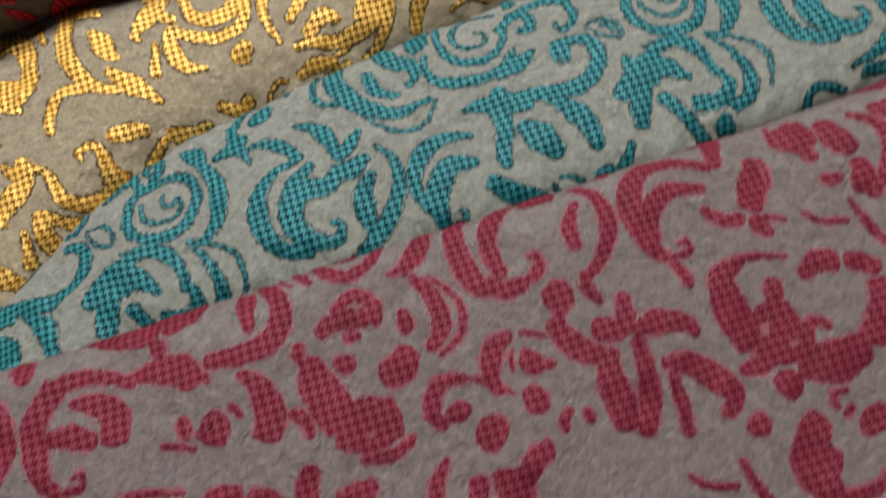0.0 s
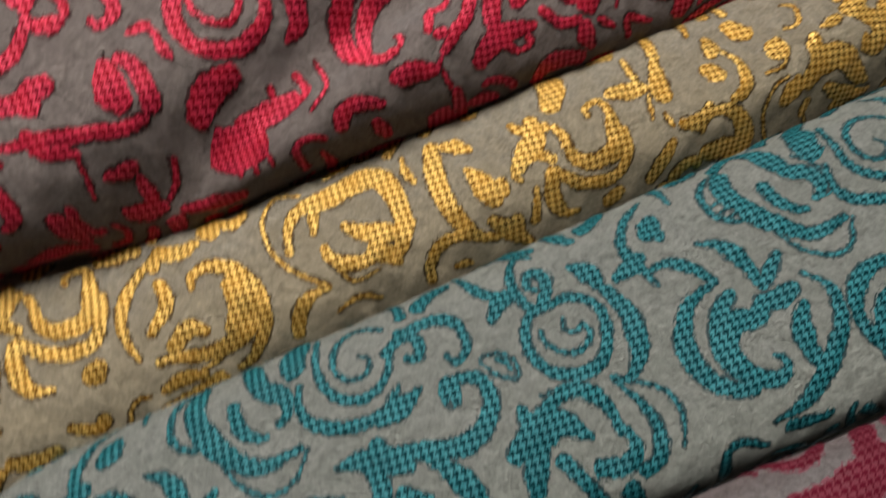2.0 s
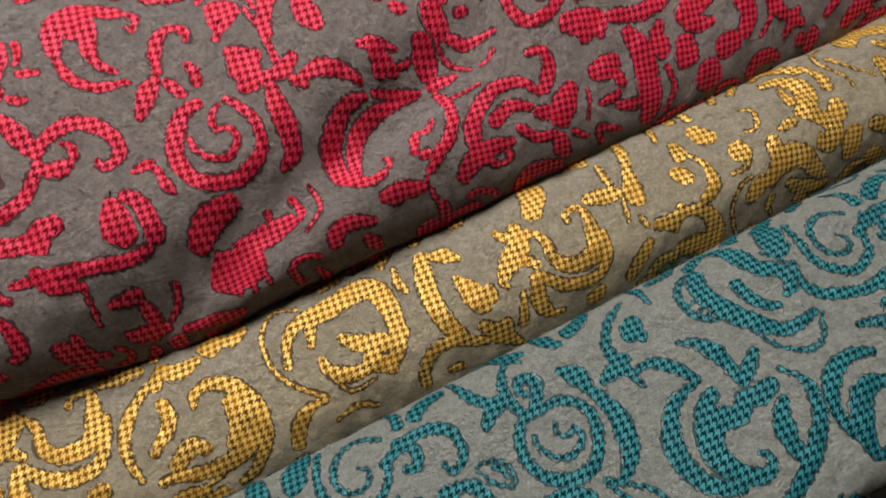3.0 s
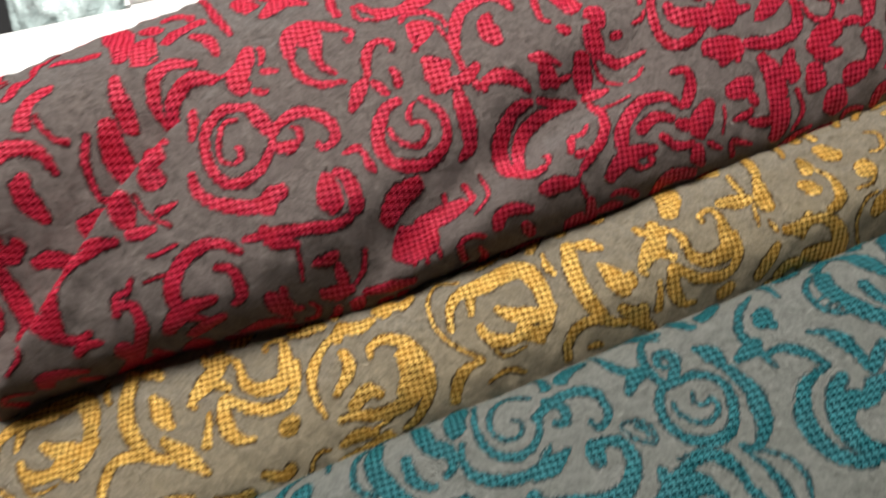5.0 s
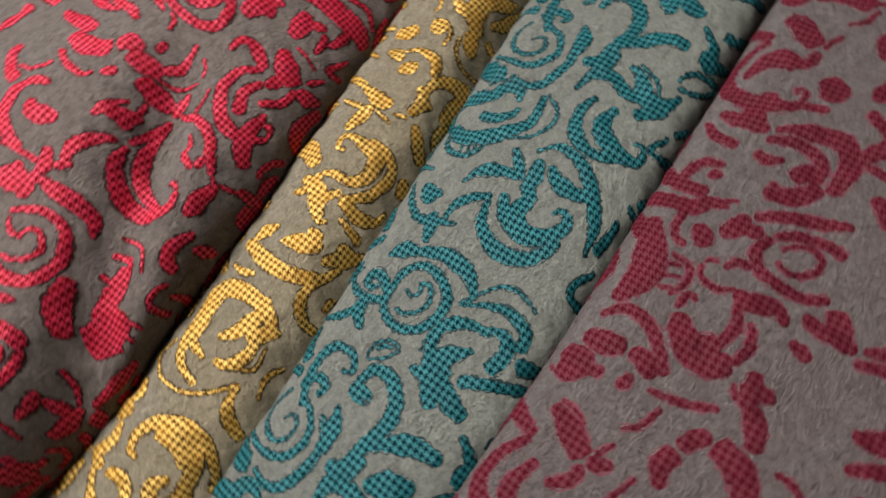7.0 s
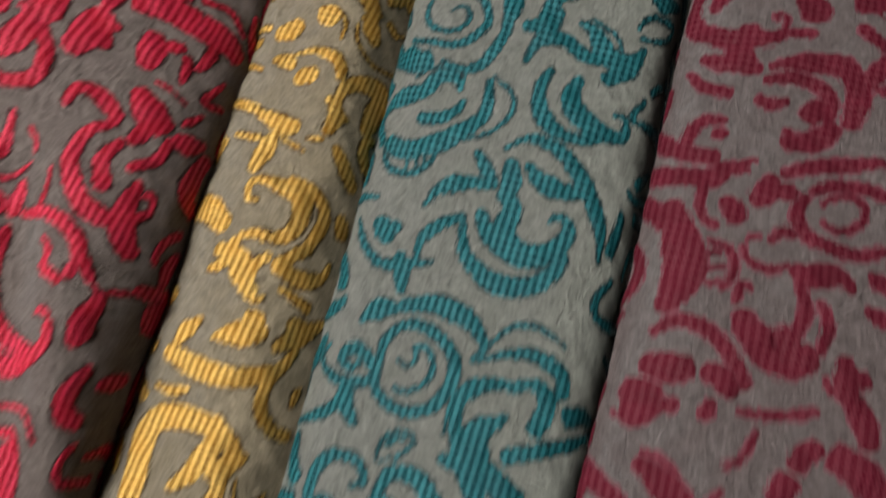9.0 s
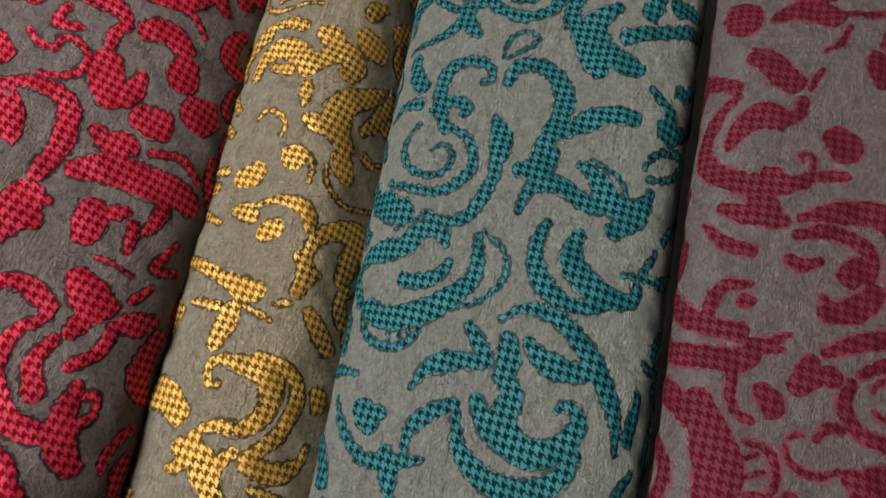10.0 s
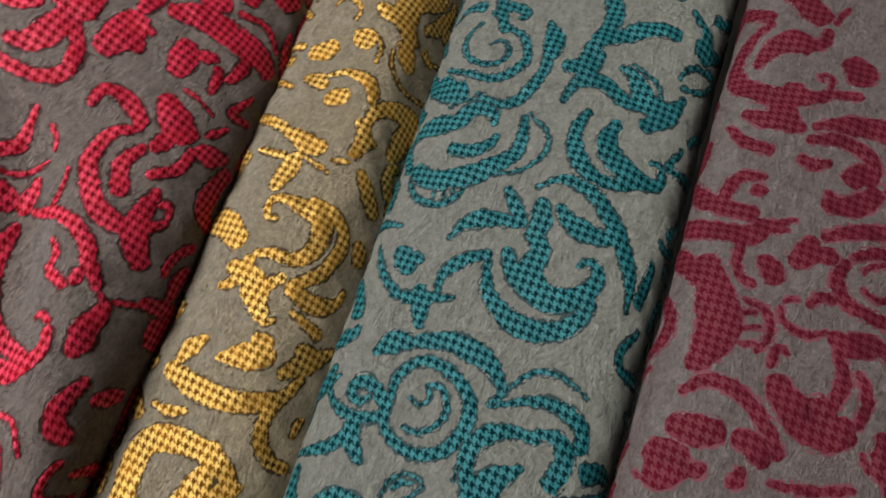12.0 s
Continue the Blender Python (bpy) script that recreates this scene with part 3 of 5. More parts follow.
def gold_leaf_sprig():
    stroke((6, 7.5, 6.5, 5, 3), (-26.5, 48.6), (-17.9, 46.6), (-5.7, 45.4), (5.6, 48.2), (15.7, 54.8), (20.2, 63.8))
    stroke((4, 6, 2), (-22.9, 50.8), (-21, 57.2), (-16.2, 62.2))
    stroke((2, 9, 3), (-10.7, 56.5), (-3, 60.4), (3.6, 62.6), (7.3, 66.2))
    stroke((4, 5, 4), (-2.8, 67.3), (1.7, 67.6), (5.1, 66.9))
    stroke((3, 8, 2), (10.1, 59.7), (17.4, 66.6), (30, 77.8))
    stroke((4, 5, 4), (12.3, 69.8), (16.9, 71), (21.8, 72.2))
    stroke((3, 4.5, 4), (20.2, 63.8), (13.9, 50.4), (14.2, 39.8), (21.3, 34.5), (30.2, 33.9))
    stroke((2, 3, 2), (25.8, 43.3), (25.8, 47.7), (27.4, 51.6))
    stroke((1, 3, 2.5), (-25.3, 36.3), (-17.5, 35.9), (-11.7, 38.5))


def gold_heart():
    stroke((1.5, 1.5, 1.3), (16.3, -2.7), (4.3, -16), (-6.1, -20.5), (-17.6, -19.6), (-24.3, -13.5), (-20.8, -4))
    stroke((3, 4, 6, 8.5, 8.5, 8, 7, 7, 4), (1.1, -13.9), (-9.4, -11.8), (-15.2, -5.6), (-16.7, 6), (-20.2, 20.6), (-16.1, 27.3), (-3, 29.5), (7.8, 26.8), (14.6, 20.1))
    stroke((4, 4, 2), (-14.7, -1.3), (-9.2, -2.4), (-3.5, -3.7))
    stroke((3, 8, 2), (-4.3, 6.5), (1.4, 15.7), (4.8, 27.9), (1.1, 33.7))
    stroke((3, 5.5, 5), (0, -1.7), (6.6, 0.6), (10.7, 8), (9.7, 19.5))
    stroke((0.8, 1.2, 0.8), (5.9, -1.4), (16.8, 5.9), (15.5, 16.5))
    stroke((6, 7, 2), (5.3, 14.3), (12.4, 20.8), (16.5, 24.6))
    stroke((2, 5.5, 4), (16.3, -2.7), (16.9, -10.7), (22.9, -17), (33.1, -20.1))
    stroke((1, 2.5, 1.5), (27, -4), (23.6, 6.1), (28.1, 14.1))
    stroke((4, 5, 4), (-23.8, -40.1), (-19.4, -31.6), (-23.8, -25.5))


def gold_side_scroll():
    stroke((4, 8, 4), (-16.7, 48.6), (-7.4, 42.8), (-15.7, 37.8))
    stroke((3, 8, 4), (-3.6, 53.7), (-0.6, 45.5), (9.9, 44), (22.3, 46.2))
    stroke((3, 4, 3), (-15.8, 35.9), (-8.5, 29.5), (1.8, 29), (9.8, 32.9))
    stroke((3, 7, 5), (9.2, 49.4), (15.9, 57.7), (22.1, 65.7))
    stroke((6, 9, 7), (-32.4, 20.8), (-25.9, 32.1), (-17.7, 29.7), (-19.6, 21.6))


def gold_far_ball():
    stroke((4.5, 8.2, 6.8), (-35.7, 240.8), (-29.6, 239.3), (-26.4, 241.8))
    stroke((6.2, 11.1, 7.4), (-22.7, 247.8), (-14.7, 244.1), (-6, 245.5))
    stroke((3.9, 5.4, 3.1), (-8.7, 257.9), (-5.3, 257.1), (-0.9, 256.4))
    stroke((3.2, 5.5, 7.8, 8.8, 6.5), (-50.4, 214.5), (-50.9, 224.7), (-43.6, 230.2), (-34.2, 226.1), (-29.8, 219.6))
    stroke((2.9, 3.8, 2.1), (-30, 218.7), (-27.6, 213.5), (-25.3, 206.8))
    stroke((2.9, 4, 2.9), (-47.1, 221.8), (-41.4, 221.4), (-35.4, 220.4))
    stroke((3.3, 4.7, 3.3), (-73, 245), (-73, 243), (-68.6, 235.7))
    stroke((2, 3.7, 2.3), (-71, 227), (-63, 213), (-50.4, 201.5))
    stroke((1.1, 1.6, 1.4), (-40.9, 198.7), (-38.1, 204.4), (-30.1, 200.6), (-29.3, 194.5))


def gold_far_spiral():
    stroke((2.8, 3.3, 3.3, 2.8), (-48.5, 192.6), (-65, 201), (-63, 191), (-59, 183), (-59, 179), (-43.4, 179.6))
    stroke((1, 1, 1), (-63, 187), (-63, 191), (-61, 190.9))
    stroke((5.1, 8.6, 5.6), (-40.6, 176), (-34.5, 178.8), (-31.1, 184.3))
    stroke((5.6, 8.9, 5.2), (-25.6, 186), (-22, 188.1), (-17.2, 185.5))
    stroke((1.2, 1.6, 1.2), (-27.1, 189.8), (-21.9, 192.6), (-14.5, 188.3), (-13.2, 180.5))
    stroke((4.5, 6, 3.7), (-59, 171), (-59, 173), (-46.1, 173.2))


def gold_far_flower():
    stroke((4.8, 9.5, 10.5, 6.7), (-0.1, 229), (-12.9, 215.7), (-12.4, 205), (-3.6, 198.2))
    stroke((6.3, 8.4, 5.2), (-8.8, 197.6), (-2.9, 191.6), (1.9, 188.4))
    stroke((3, 6.4, 4.3), (-25, 204.1), (-19.3, 203), (-12.5, 201.5))
    stroke((3, 5, 3), (-9.3, 219.2), (-5.5, 225.2), (0.5, 231.8))
    stroke((3, 4.2, 2.4), (0.4, 202.3), (4.6, 201.3), (9.9, 200.2))
    stroke((1.2, 1.4, 1.2), (-10.5, 191.2), (-6.5, 183.3), (3.7, 179.8), (19.3, 185.7))


def gold_far_star():
    stroke((3.5, 6.5, 3.9), (-35.9, 165.7), (-30.2, 165.7), (-25, 163.2))
    stroke((1.8, 3.1, 5.3, 4.4), (-27.9, 168.2), (-19, 172.7), (-9.8, 171.4), (-5.4, 164.1))
    stroke((3.8, 8.1, 4.8), (-22.4, 157), (-18.7, 161.6), (-14.3, 164))
    stroke((1.8, 2.6, 1.5), (-7.4, 162), (-7.8, 159.7), (-8.4, 157.3))


def gold_far_crescent():
    stroke((1.7, 2.3, 3.3, 4, 3), (-37.2, 159.4), (-59, 165), (-55, 155), (-55, 147), (-59, 139))
    stroke((12, 10, 4), (-44.1, 131.3), (-46.2, 121.5), (-53, 119))
    stroke((2.3, 3.8, 4.5), (-55, 147), (-32.7, 142.6), (-22.1, 139.3))
    stroke((4.8, 8, 5.6), (-28, 141.8), (-19.1, 139.5), (-12.9, 141.6))
    stroke((3.9, 6.7, 4.3), (-20.3, 135.7), (-21.3, 127.5), (-21.9, 117.2))
    stroke((1.5, 1.9, 1.1), (-18.2, 134.4), (-12.8, 133.3), (-6.6, 131.8))
    stroke((2.2, 3, 2.2), (-37.1, 131.7), (-27.4, 131.7), (-18.8, 131.9))
    stroke((3.1, 7, 3.5), (-7.9, 157.1), (-2, 151.2), (-3.2, 141.6))
    stroke((1.5, 1.8, 1.5), (-9.6, 137.5), (-6.3, 138.7), (-2.3, 140.4))
    stroke((3.3, 7, 5.2), (1.6, 140.3), (9.5, 134.9), (19.4, 128))
    stroke((5, 9.5, 5.6), (13.6, 171.3), (13.7, 161.6), (12.4, 151.5))


def gold_far_heart():
    stroke((6.3, 10.1, 8), (-51, 97.6), (-34.2, 100.6), (-21.4, 94.4))
    stroke((4.5, 7, 4.5), (16.7, 116.9), (19.6, 112.9), (21.6, 107.8))


def gold_far_leaf():
    stroke((6, 8.8, 6), (-53, 67), (-45, 69.7), (-32, 66.2))


def teal_small_spiral():
    stroke((1.8, 3.2, 1.8), (-24.1, 11), (-13, 5.3), (-9.1, -4.2), (-14.4, -12.9), (-24.6, -15.8), (-38.5, -13.4))
    stroke((1.4, 1.8, 0.9), (-31.6, 10.4), (-35.6, 0.7), (-31.3, -7.4), (-22.7, -10.1), (-17.1, -6.2), (-17.2, -0.3), (-21.9, 2.3), (-24.8, -1.5))
    stroke((3.7, 4.1, 1.8), (-20.9, 6.7), (-24.6, 12.8), (-27.9, 22), (-27.1, 29.9), (-21.3, 35.1), (-13.4, 34.6), (-10.8, 29.9), (-14.8, 27.1))
    stroke((3.7, 3.7, 2.8), (-29, 12.9), (-23.1, 19.5), (-16.7, 18.7), (-18.1, 13.5))


def teal_ball_hook():
    stroke((1.8, 4.1, 3.7), (-21.9, -22.4), (-14.8, -24.7), (-7.5, -22.2), (-2.9, -14.4), (-1.2, -5.1), (-1.8, 2.8))
    stroke((5.5, 7.4, 0.9), (-0.9, -2.3), (-1.8, 6.7), (-6.7, 16.8))
    stroke((2.8, 2.8, 0.7), (-2.8, 3), (-7.7, 8.2), (-10.3, 9.9))
    stroke((8.3, 11, 8.3), (-2.2, 20.8), (-1.8, 24.2), (-1.6, 28.5))
    stroke((3.7, 6, 5.5), (-5.5, 27.2), (-2.6, 35.1), (5.2, 36.4), (12.7, 31.3), (15.9, 22.5), (13.3, 10.1), (11.1, -0.6))
    stroke((4.6, 7.4, 2.8), (4.2, -3.6), (12.9, -1.1), (17.2, 7.1))
    stroke((1.4, 3.7, 3.7), (9, -16.1), (8.6, -7.5), (12, -0.8))
    stroke((2.8, 7.4, 4.6), (14.2, 9.8), (21.9, 16.7), (30.4, 21.5), (41.3, 22.6))
    stroke((3.7, 11, 4.6), (21.4, -0.5), (29, 3.8), (38.6, 9.9))


def teal_small_leaf():
    stroke((0.6, 1.1, 0.9), (-9, 36.9), (-8.6, 43.8), (-4.4, 48), (1.7, 47.5))
    stroke((0.6, 1.1, 0.9), (-7.8, 37.1), (-1.4, 41.5), (2.1, 47.3))
    stroke((0.7, 2.2, 0.7), (-7.4, 41.9), (-5.3, 44.9), (-1.2, 46.3))


def teal_heart():
    stroke((4.6, 12, 1.8), (26, 35.1), (21.6, 42), (19, 53.4), (27.3, 62.8))
    stroke((5.5, 7.4, 5.5), (38.9, 39.6), (30.6, 42), (22.8, 46.9))
    stroke((1.8, 4.6, 3.7), (9.5, 43.8), (14.6, 44.6), (19.7, 45.4))
    stroke((3.7, 4.6, 2.8), (14.8, 48.1), (10.8, 60.1), (15.5, 68.2), (22.9, 71.6), (29.5, 70.7))
    stroke((0.7, 1.1, 0.7), (9.7, 50.8), (9, 62.9), (14.4, 71.5))
    stroke((2.8, 5.5, 6.4), (26.3, 72.9), (34.1, 73.8), (38, 68.6), (35.7, 59.1))
    stroke((5.5, 3.7, 0.9), (41.8, 72.3), (39.4, 80.2), (29, 83.1), (20.9, 80.8), (11.2, 75.2))
    stroke((0.7, 1.5, 0.7), (13.6, 80.3), (20.4, 90.1), (29.7, 91.9), (39, 88.5))


def teal_spiral():
    stroke((2.8, 3.9, 3.2), (-18.2, 63.2), (-19.2, 74), (-13.9, 80.7), (-4.3, 81), (4.8, 75.1), (6.9, 66.3), (2.7, 57.3), (-7.1, 53.8), (-16.4, 57.7), (-19.2, 65.5))
    stroke((0.9, 1.8, 1.5), (-13.5, 69.1), (-9.1, 68), (-6.9, 71.5), (-8.7, 74.5), (-4.2, 74.9), (-0.7, 70.9), (-0.9, 65.1), (-5.6, 60.2), (-11.9, 60.2))
    stroke((3.7, 4.1, 1.8), (-17.5, 61.7), (-23.1, 67), (-28.9, 68.6), (-32.4, 64.8), (-28.1, 62.1), (-24.7, 65.2))
    stroke((1.4, 2.9, 3.7), (-38.8, 68.7), (-41.4, 62.6), (-32.2, 57.4), (-23.2, 58.4), (-16.6, 62))
    stroke((4.6, 6, 1.8), (-26.4, 58.6), (-25.8, 51.5), (-18.9, 44.6))
    stroke((3.7, 3.7, 0.9), (-26.2, 54.1), (-32.2, 45.9), (-47.6, 39.3))


def teal_bud():
    stroke((4.6, 7.8, 3.7), (-38.6, 115.4), (-34.7, 112), (-29.9, 106.6))
    stroke((0.9, 2.8, 2.8), (-48.4, 115.5), (-38.8, 103.6), (-26.3, 97.5))
    stroke((0.9, 3.7, 0.9), (-59, 119), (-56.3, 122.8), (-40.5, 123.3))
    stroke((3.7, 6, 2.3), (-25.4, 105), (-22.2, 98.7), (-19.1, 89.8))
    stroke((1.8, 5.5, 0.7), (-34.3, 98.2), (-22.3, 100.3), (-11.5, 103.9))
    stroke((2.8, 3.2, 1.8), (-32.2, 110.5), (-30.4, 114.4), (-27.8, 111.5))
    stroke((3.7, 6, 2.8), (-53, 76.8), (-41.7, 81), (-39.8, 85.4))
    stroke((1.8, 7.4, 3.7), (-30.4, 77.5), (-24.6, 83.7), (-18, 85.5))
    stroke((4.6, 6.9, 1.1), (-19.1, 85.7), (-8.6, 89.5), (3.1, 88.9), (10.1, 85.3), (13.5, 80.3), (10.6, 75.3))


def teal_crescent_flower():
    stroke((0.9, 6, 3.7), (-22.5, 121.9), (-18.6, 129.3), (-10.2, 134), (-0.5, 135))
    stroke((2.3, 4.6, 2.8), (-10.3, 146.1), (-4.3, 140.1), (0.7, 134.4))
    stroke((3.7, 6.9, 5.5), (2.3, 146.1), (5.1, 138.5), (4.6, 130.7))
    stroke((4.6, 7.8, 8.3, 5.5, 1.8), (2.5, 135), (8.6, 128.4), (7.7, 120), (13.6, 114), (20.8, 114.1), (27.2, 119.8), (28.6, 126.6), (24.1, 129.1), (21.5, 125.7))
    stroke((3.7, 5.5, 3.7), (-2.7, 126), (4, 117.1), (13.6, 111.5))
    stroke((2.3, 6.9, 4.6), (-6.7, 120.6), (-3.2, 110.4), (5.1, 103.7), (16.8, 102.4), (25.9, 107.7), (30, 118))
    stroke((0.9, 4.6, 3.7), (-18, 101.7), (-19.2, 110.1), (-13.8, 117.3), (-5.7, 122.3))


def teal_arched_leaf():
    stroke((0.9, 4.1, 5.5, 5.5, 1.4), (-1.1, 148.5), (6.4, 153.6), (16.4, 153), (26.2, 146.5), (34, 137.5), (38.9, 129.6), (41.6, 118.6))
    stroke((2.8, 7.4, 4.6), (8.4, 145.6), (15, 140), (23, 138.7), (30.1, 140))


def teal_loop_flower():
    stroke((1.8, 2.2, 1.4), (-47.4, 141.9), (-40.9, 134.8), (-30.9, 133.3), (-24.9, 139), (-25.2, 146))
    stroke((6.4, 7.8, 5.5, 2.3), (-47.4, 146), (-38, 142), (-26.9, 145), (-18.7, 151), (-11.8, 160.5), (-13.7, 175.5))
    stroke((3.7, 4.6, 4.6), (-48.8, 144.2), (-56.3, 155.6), (-50.1, 162.9), (-39.1, 166.7))
    stroke((4.6, 6.9, 2.3), (-49.9, 160.8), (-37.5, 165.5), (-33.2, 171.8), (-26.5, 172.5), (-22.9, 167.6))
    stroke((0.7, 1.3, 0.7), (-20.5, 147.4), (-9, 152.5), (-2.2, 161.7), (-4.9, 170.8), (-13.4, 176.5))
    stroke((4.6, 4.6, 2.3), (-36.6, 155), (-27, 155.9), (-22.1, 159.8), (-20.6, 165))
    stroke((0.6, 0.9, 0.6), (-43.4, 171.1), (-34.8, 175.6), (-24.5, 175.4), (-22.9, 168.7))
    stroke((0.7, 0.9, 0.7), (-35.3, 141.2), (-33.3, 134.3))
    stroke((0.7, 0.9, 0.7), (-31.3, 140.9), (-29.7, 134.6))
    stroke((0.7, 0.9, 0.7), (-28.5, 142.5), (-26.7, 135.9))


def teal_crescent():
    stroke((1.4, 6, 4.6), (-3.7, 182.7), (-1.3, 192.5), (6.9, 195.8), (16.4, 191.9), (23.8, 190.7))
    stroke((1.4, 7.4, 7.4), (10.8, 204.1), (17.7, 202.1), (24.3, 193.7), (35, 193.5))
    stroke((0.7, 1.2, 0.9), (14.7, 206.3), (23.2, 204), (29.4, 197))
    stroke((1.4, 7.4, 5.5), (37.4, 203.1), (32.7, 191.1), (25, 182.6))
    stroke((2.3, 6, 2.8), (7, 184.1), (4.9, 173.2), (9.1, 163), (18.6, 158), (30.1, 160.5))
    stroke((3.7, 7.8, 7.4, 3.7, 1.4), (17.3, 182.8), (16.3, 172.3), (22.3, 165.8), (30.7, 163.3), (38, 165.6), (36.4, 171.7), (31.8, 171.2))


def teal_side_scroll():
    stroke((1.4, 1.7, 1.4), (32.2, 207.5), (36.7, 215.3), (50.7, 220.6), (43.9, 209.4), (33.6, 204.9))
    stroke((2, 5, 3), (43.1, 184.1), (44.8, 173.1), (111, 205))
    stroke((2.4, 3, 2.4), (44.8, 186.2), (48.5, 191.7), (55.4, 198.5))
    stroke((2, 5, 3), (45.2, 148.2), (57.4, 149.2), (111, 177))
    stroke((5, 7, 4), (53.1, 140.6), (111, 163), (111, 161))
    stroke((2, 4, 2), (50.1, 117.1), (44.7, 107.9), (50.4, 102), (87, 108.7))
    stroke((2.4, 3, 2.4), (62, 116.5), (99, 124), (111, 125.5))
    stroke((2, 3, 2), (56.4, 92.1), (93, 86.9), (98.7, 77.8))
    stroke((2, 7, 2), (28.5, 236.3), (38.1, 229.3), (38.2, 222.9), (53.7, 232.1))
    stroke((4.4, 5.5, 4.4), (41.6, 243.1), (46.6, 243), (111, 302.1))


def maroon_crescent_flower():
    stroke((2.1, 4.5, 5.9, 6.3, 5.2), (-43, -27), (-32, -37.3), (-20.2, -39), (-9.8, -37), (-6.6, -30.7))
    stroke((4.5, 5.2, 4.1), (-9.3, -35.4), (-5.2, -29.4), (-5.4, -21.9))
    stroke((3.4, 3.1, 1.7), (-5, -22.4), (-8.4, -17.2), (-12.1, -17.1), (-12.6, -20))
    stroke((2.5, 4.2, 5.3, 4.6), (-43, 2.6), (-43, -9), (-32.9, -21.7), (-24.2, -28.5), (-15, -29.7), (-8.9, -28.2))
    stroke((6.5, 8.2, 4.4), (-32.3, -2.1), (-33.9, -7.8), (-31.8, -15.3))
    stroke((2.2, 3.7, 4.8, 4, 2.9), (-33.6, 3.1), (-26, 8.1), (-15.7, 8.5), (-6.1, 2.7), (-0.3, -5.2))
    stroke((1.7, 4, 3.4), (-26, 2.4), (-17.7, -3.9), (-9.3, -4.5))
    stroke((3.7, 3.4, 2), (-2.9, -4.8), (2.4, -6.2), (8.2, -3.2))
    stroke((5, 9, 6.7), (3.1, -20), (2.1, -15.4), (2, -10.4))
    stroke((2.3, 3, 1.3), (4.5, -17.5), (7.4, -16.7), (10.1, -15.7))


def maroon_crescent():
    stroke((2.7, 3.9, 5.1, 6.6, 5.9, 3.9), (-21.4, 47.2), (-27.4, 37.6), (-29, 26.3), (-22.2, 18.7), (-13.3, 16.1), (-3.3, 17.6), (2.1, 22.2))
    stroke((1.7, 1.6, 1.2), (1.8, 22.3), (1.8, 28.1), (-2, 28.7), (-0.9, 25.4))
    stroke((2.3, 4.9, 5.7, 4.5), (-15.7, 42.4), (-18.6, 29.9), (-13.3, 21.8), (-3.7, 19.5))
    stroke((1.7, 3.5, 5.6, 4.2), (-43, 45), (-43, 57), (-29, 51.7), (-21.1, 48.1))
    stroke((3.6, 8, 7.2), (-21.3, 61.8), (-12.3, 56.9), (-3.9, 50.9))
    stroke((2.6, 3.7, 3.3), (-10.1, 37.4), (-3.9, 42.5), (-2.5, 49.4))
    stroke((1.8, 1.8, 1.1), (-2, 50.9), (-0.1, 56.2), (2.1, 61.1))
    stroke((3.5, 4.3, 2.1), (-2.3, 50.2), (1.7, 52.6), (5.8, 54.4))
    stroke((1.4, 1.4, 1.1), (-20.4, 64.5), (-14.3, 63.7), (-8.9, 61))


def maroon_arched_leaf():
    stroke((5.2, 11.6, 9.1), (-26.8, 70.9), (-24, 76.4), (-23.7, 84.8))
    stroke((2.6, 3.8, 1.9), (-18.2, 77.7), (-15.5, 79.1), (-13.1, 81))
    stroke((1.1, 1.4, 1.1), (-31.7, 73), (-26.6, 71.5), (-22.2, 70.8))
    stroke((2.6, 3.7, 2.2), (-4.8, 84.3), (-5.7, 80.5), (-7.5, 77.3))
    stroke((1.1, 1.8, 1.5), (0.9, 66.2), (6, 70.9), (8.8, 79.8))


def maroon_spiral():
    stroke((3.8, 4.2, 3.4, 2.7), (-43, -87), (-28.1, -78.8), (-26.2, -70.2), (-32.6, -63.4), (-43, -63))
    stroke((2.4, 2.9, 1.9), (-43, -81), (-33.7, -72.4), (-43, -68.6))
    stroke((2.9, 5.4, 6.2, 3.6), (-43, -47), (-31.6, -48.7), (-24.8, -53.4), (-20.7, -59.1))
    stroke((1.5, 2.2, 1.5), (-22.8, -54.8), (-22.1, -58.7), (-21.5, -62.8))


def maroon_small_leaf():
    stroke((1, 1.2, 1), (-43, -101), (-43, -95), (-36.5, -89.8))
    stroke((2.5, 2.8, 1.4), (-37, -90.7), (-30.9, -87.6), (-27.1, -85.4))
    stroke((1, 1, 1), (-37, -96), (-32.1, -94.3), (-28.5, -91.3))


def maroon_ball_hook():
    stroke((13.5, 18.2, 13.5), (-27.6, -109.7), (-27.6, -107.3), (-27.3, -102.9))
    stroke((3.4, 5.1, 5.8, 6.1, 5.1, 4.4), (-34.9, -102.2), (-27.5, -97), (-19.9, -96.6), (-13.4, -101.2), (-11.8, -110), (-13.1, -121.8))
    stroke((3.4, 7.5, 8.5, 5.8), (-15.9, -142.8), (-15.3, -134.1), (-12, -127.5), (-6.3, -126.8))
    stroke((1.6, 2.2, 1.3), (-11.6, -124.3), (-9.4, -122.4), (-6.6, -120.9))
    stroke((2.5, 3.6, 2.1), (-8.2, -129.3), (-6.6, -130.7), (-4.8, -132.3))
    stroke((1.8, 2.5, 2.2), (-16.2, -146.3), (-16.6, -142.2), (-16.2, -136.9))


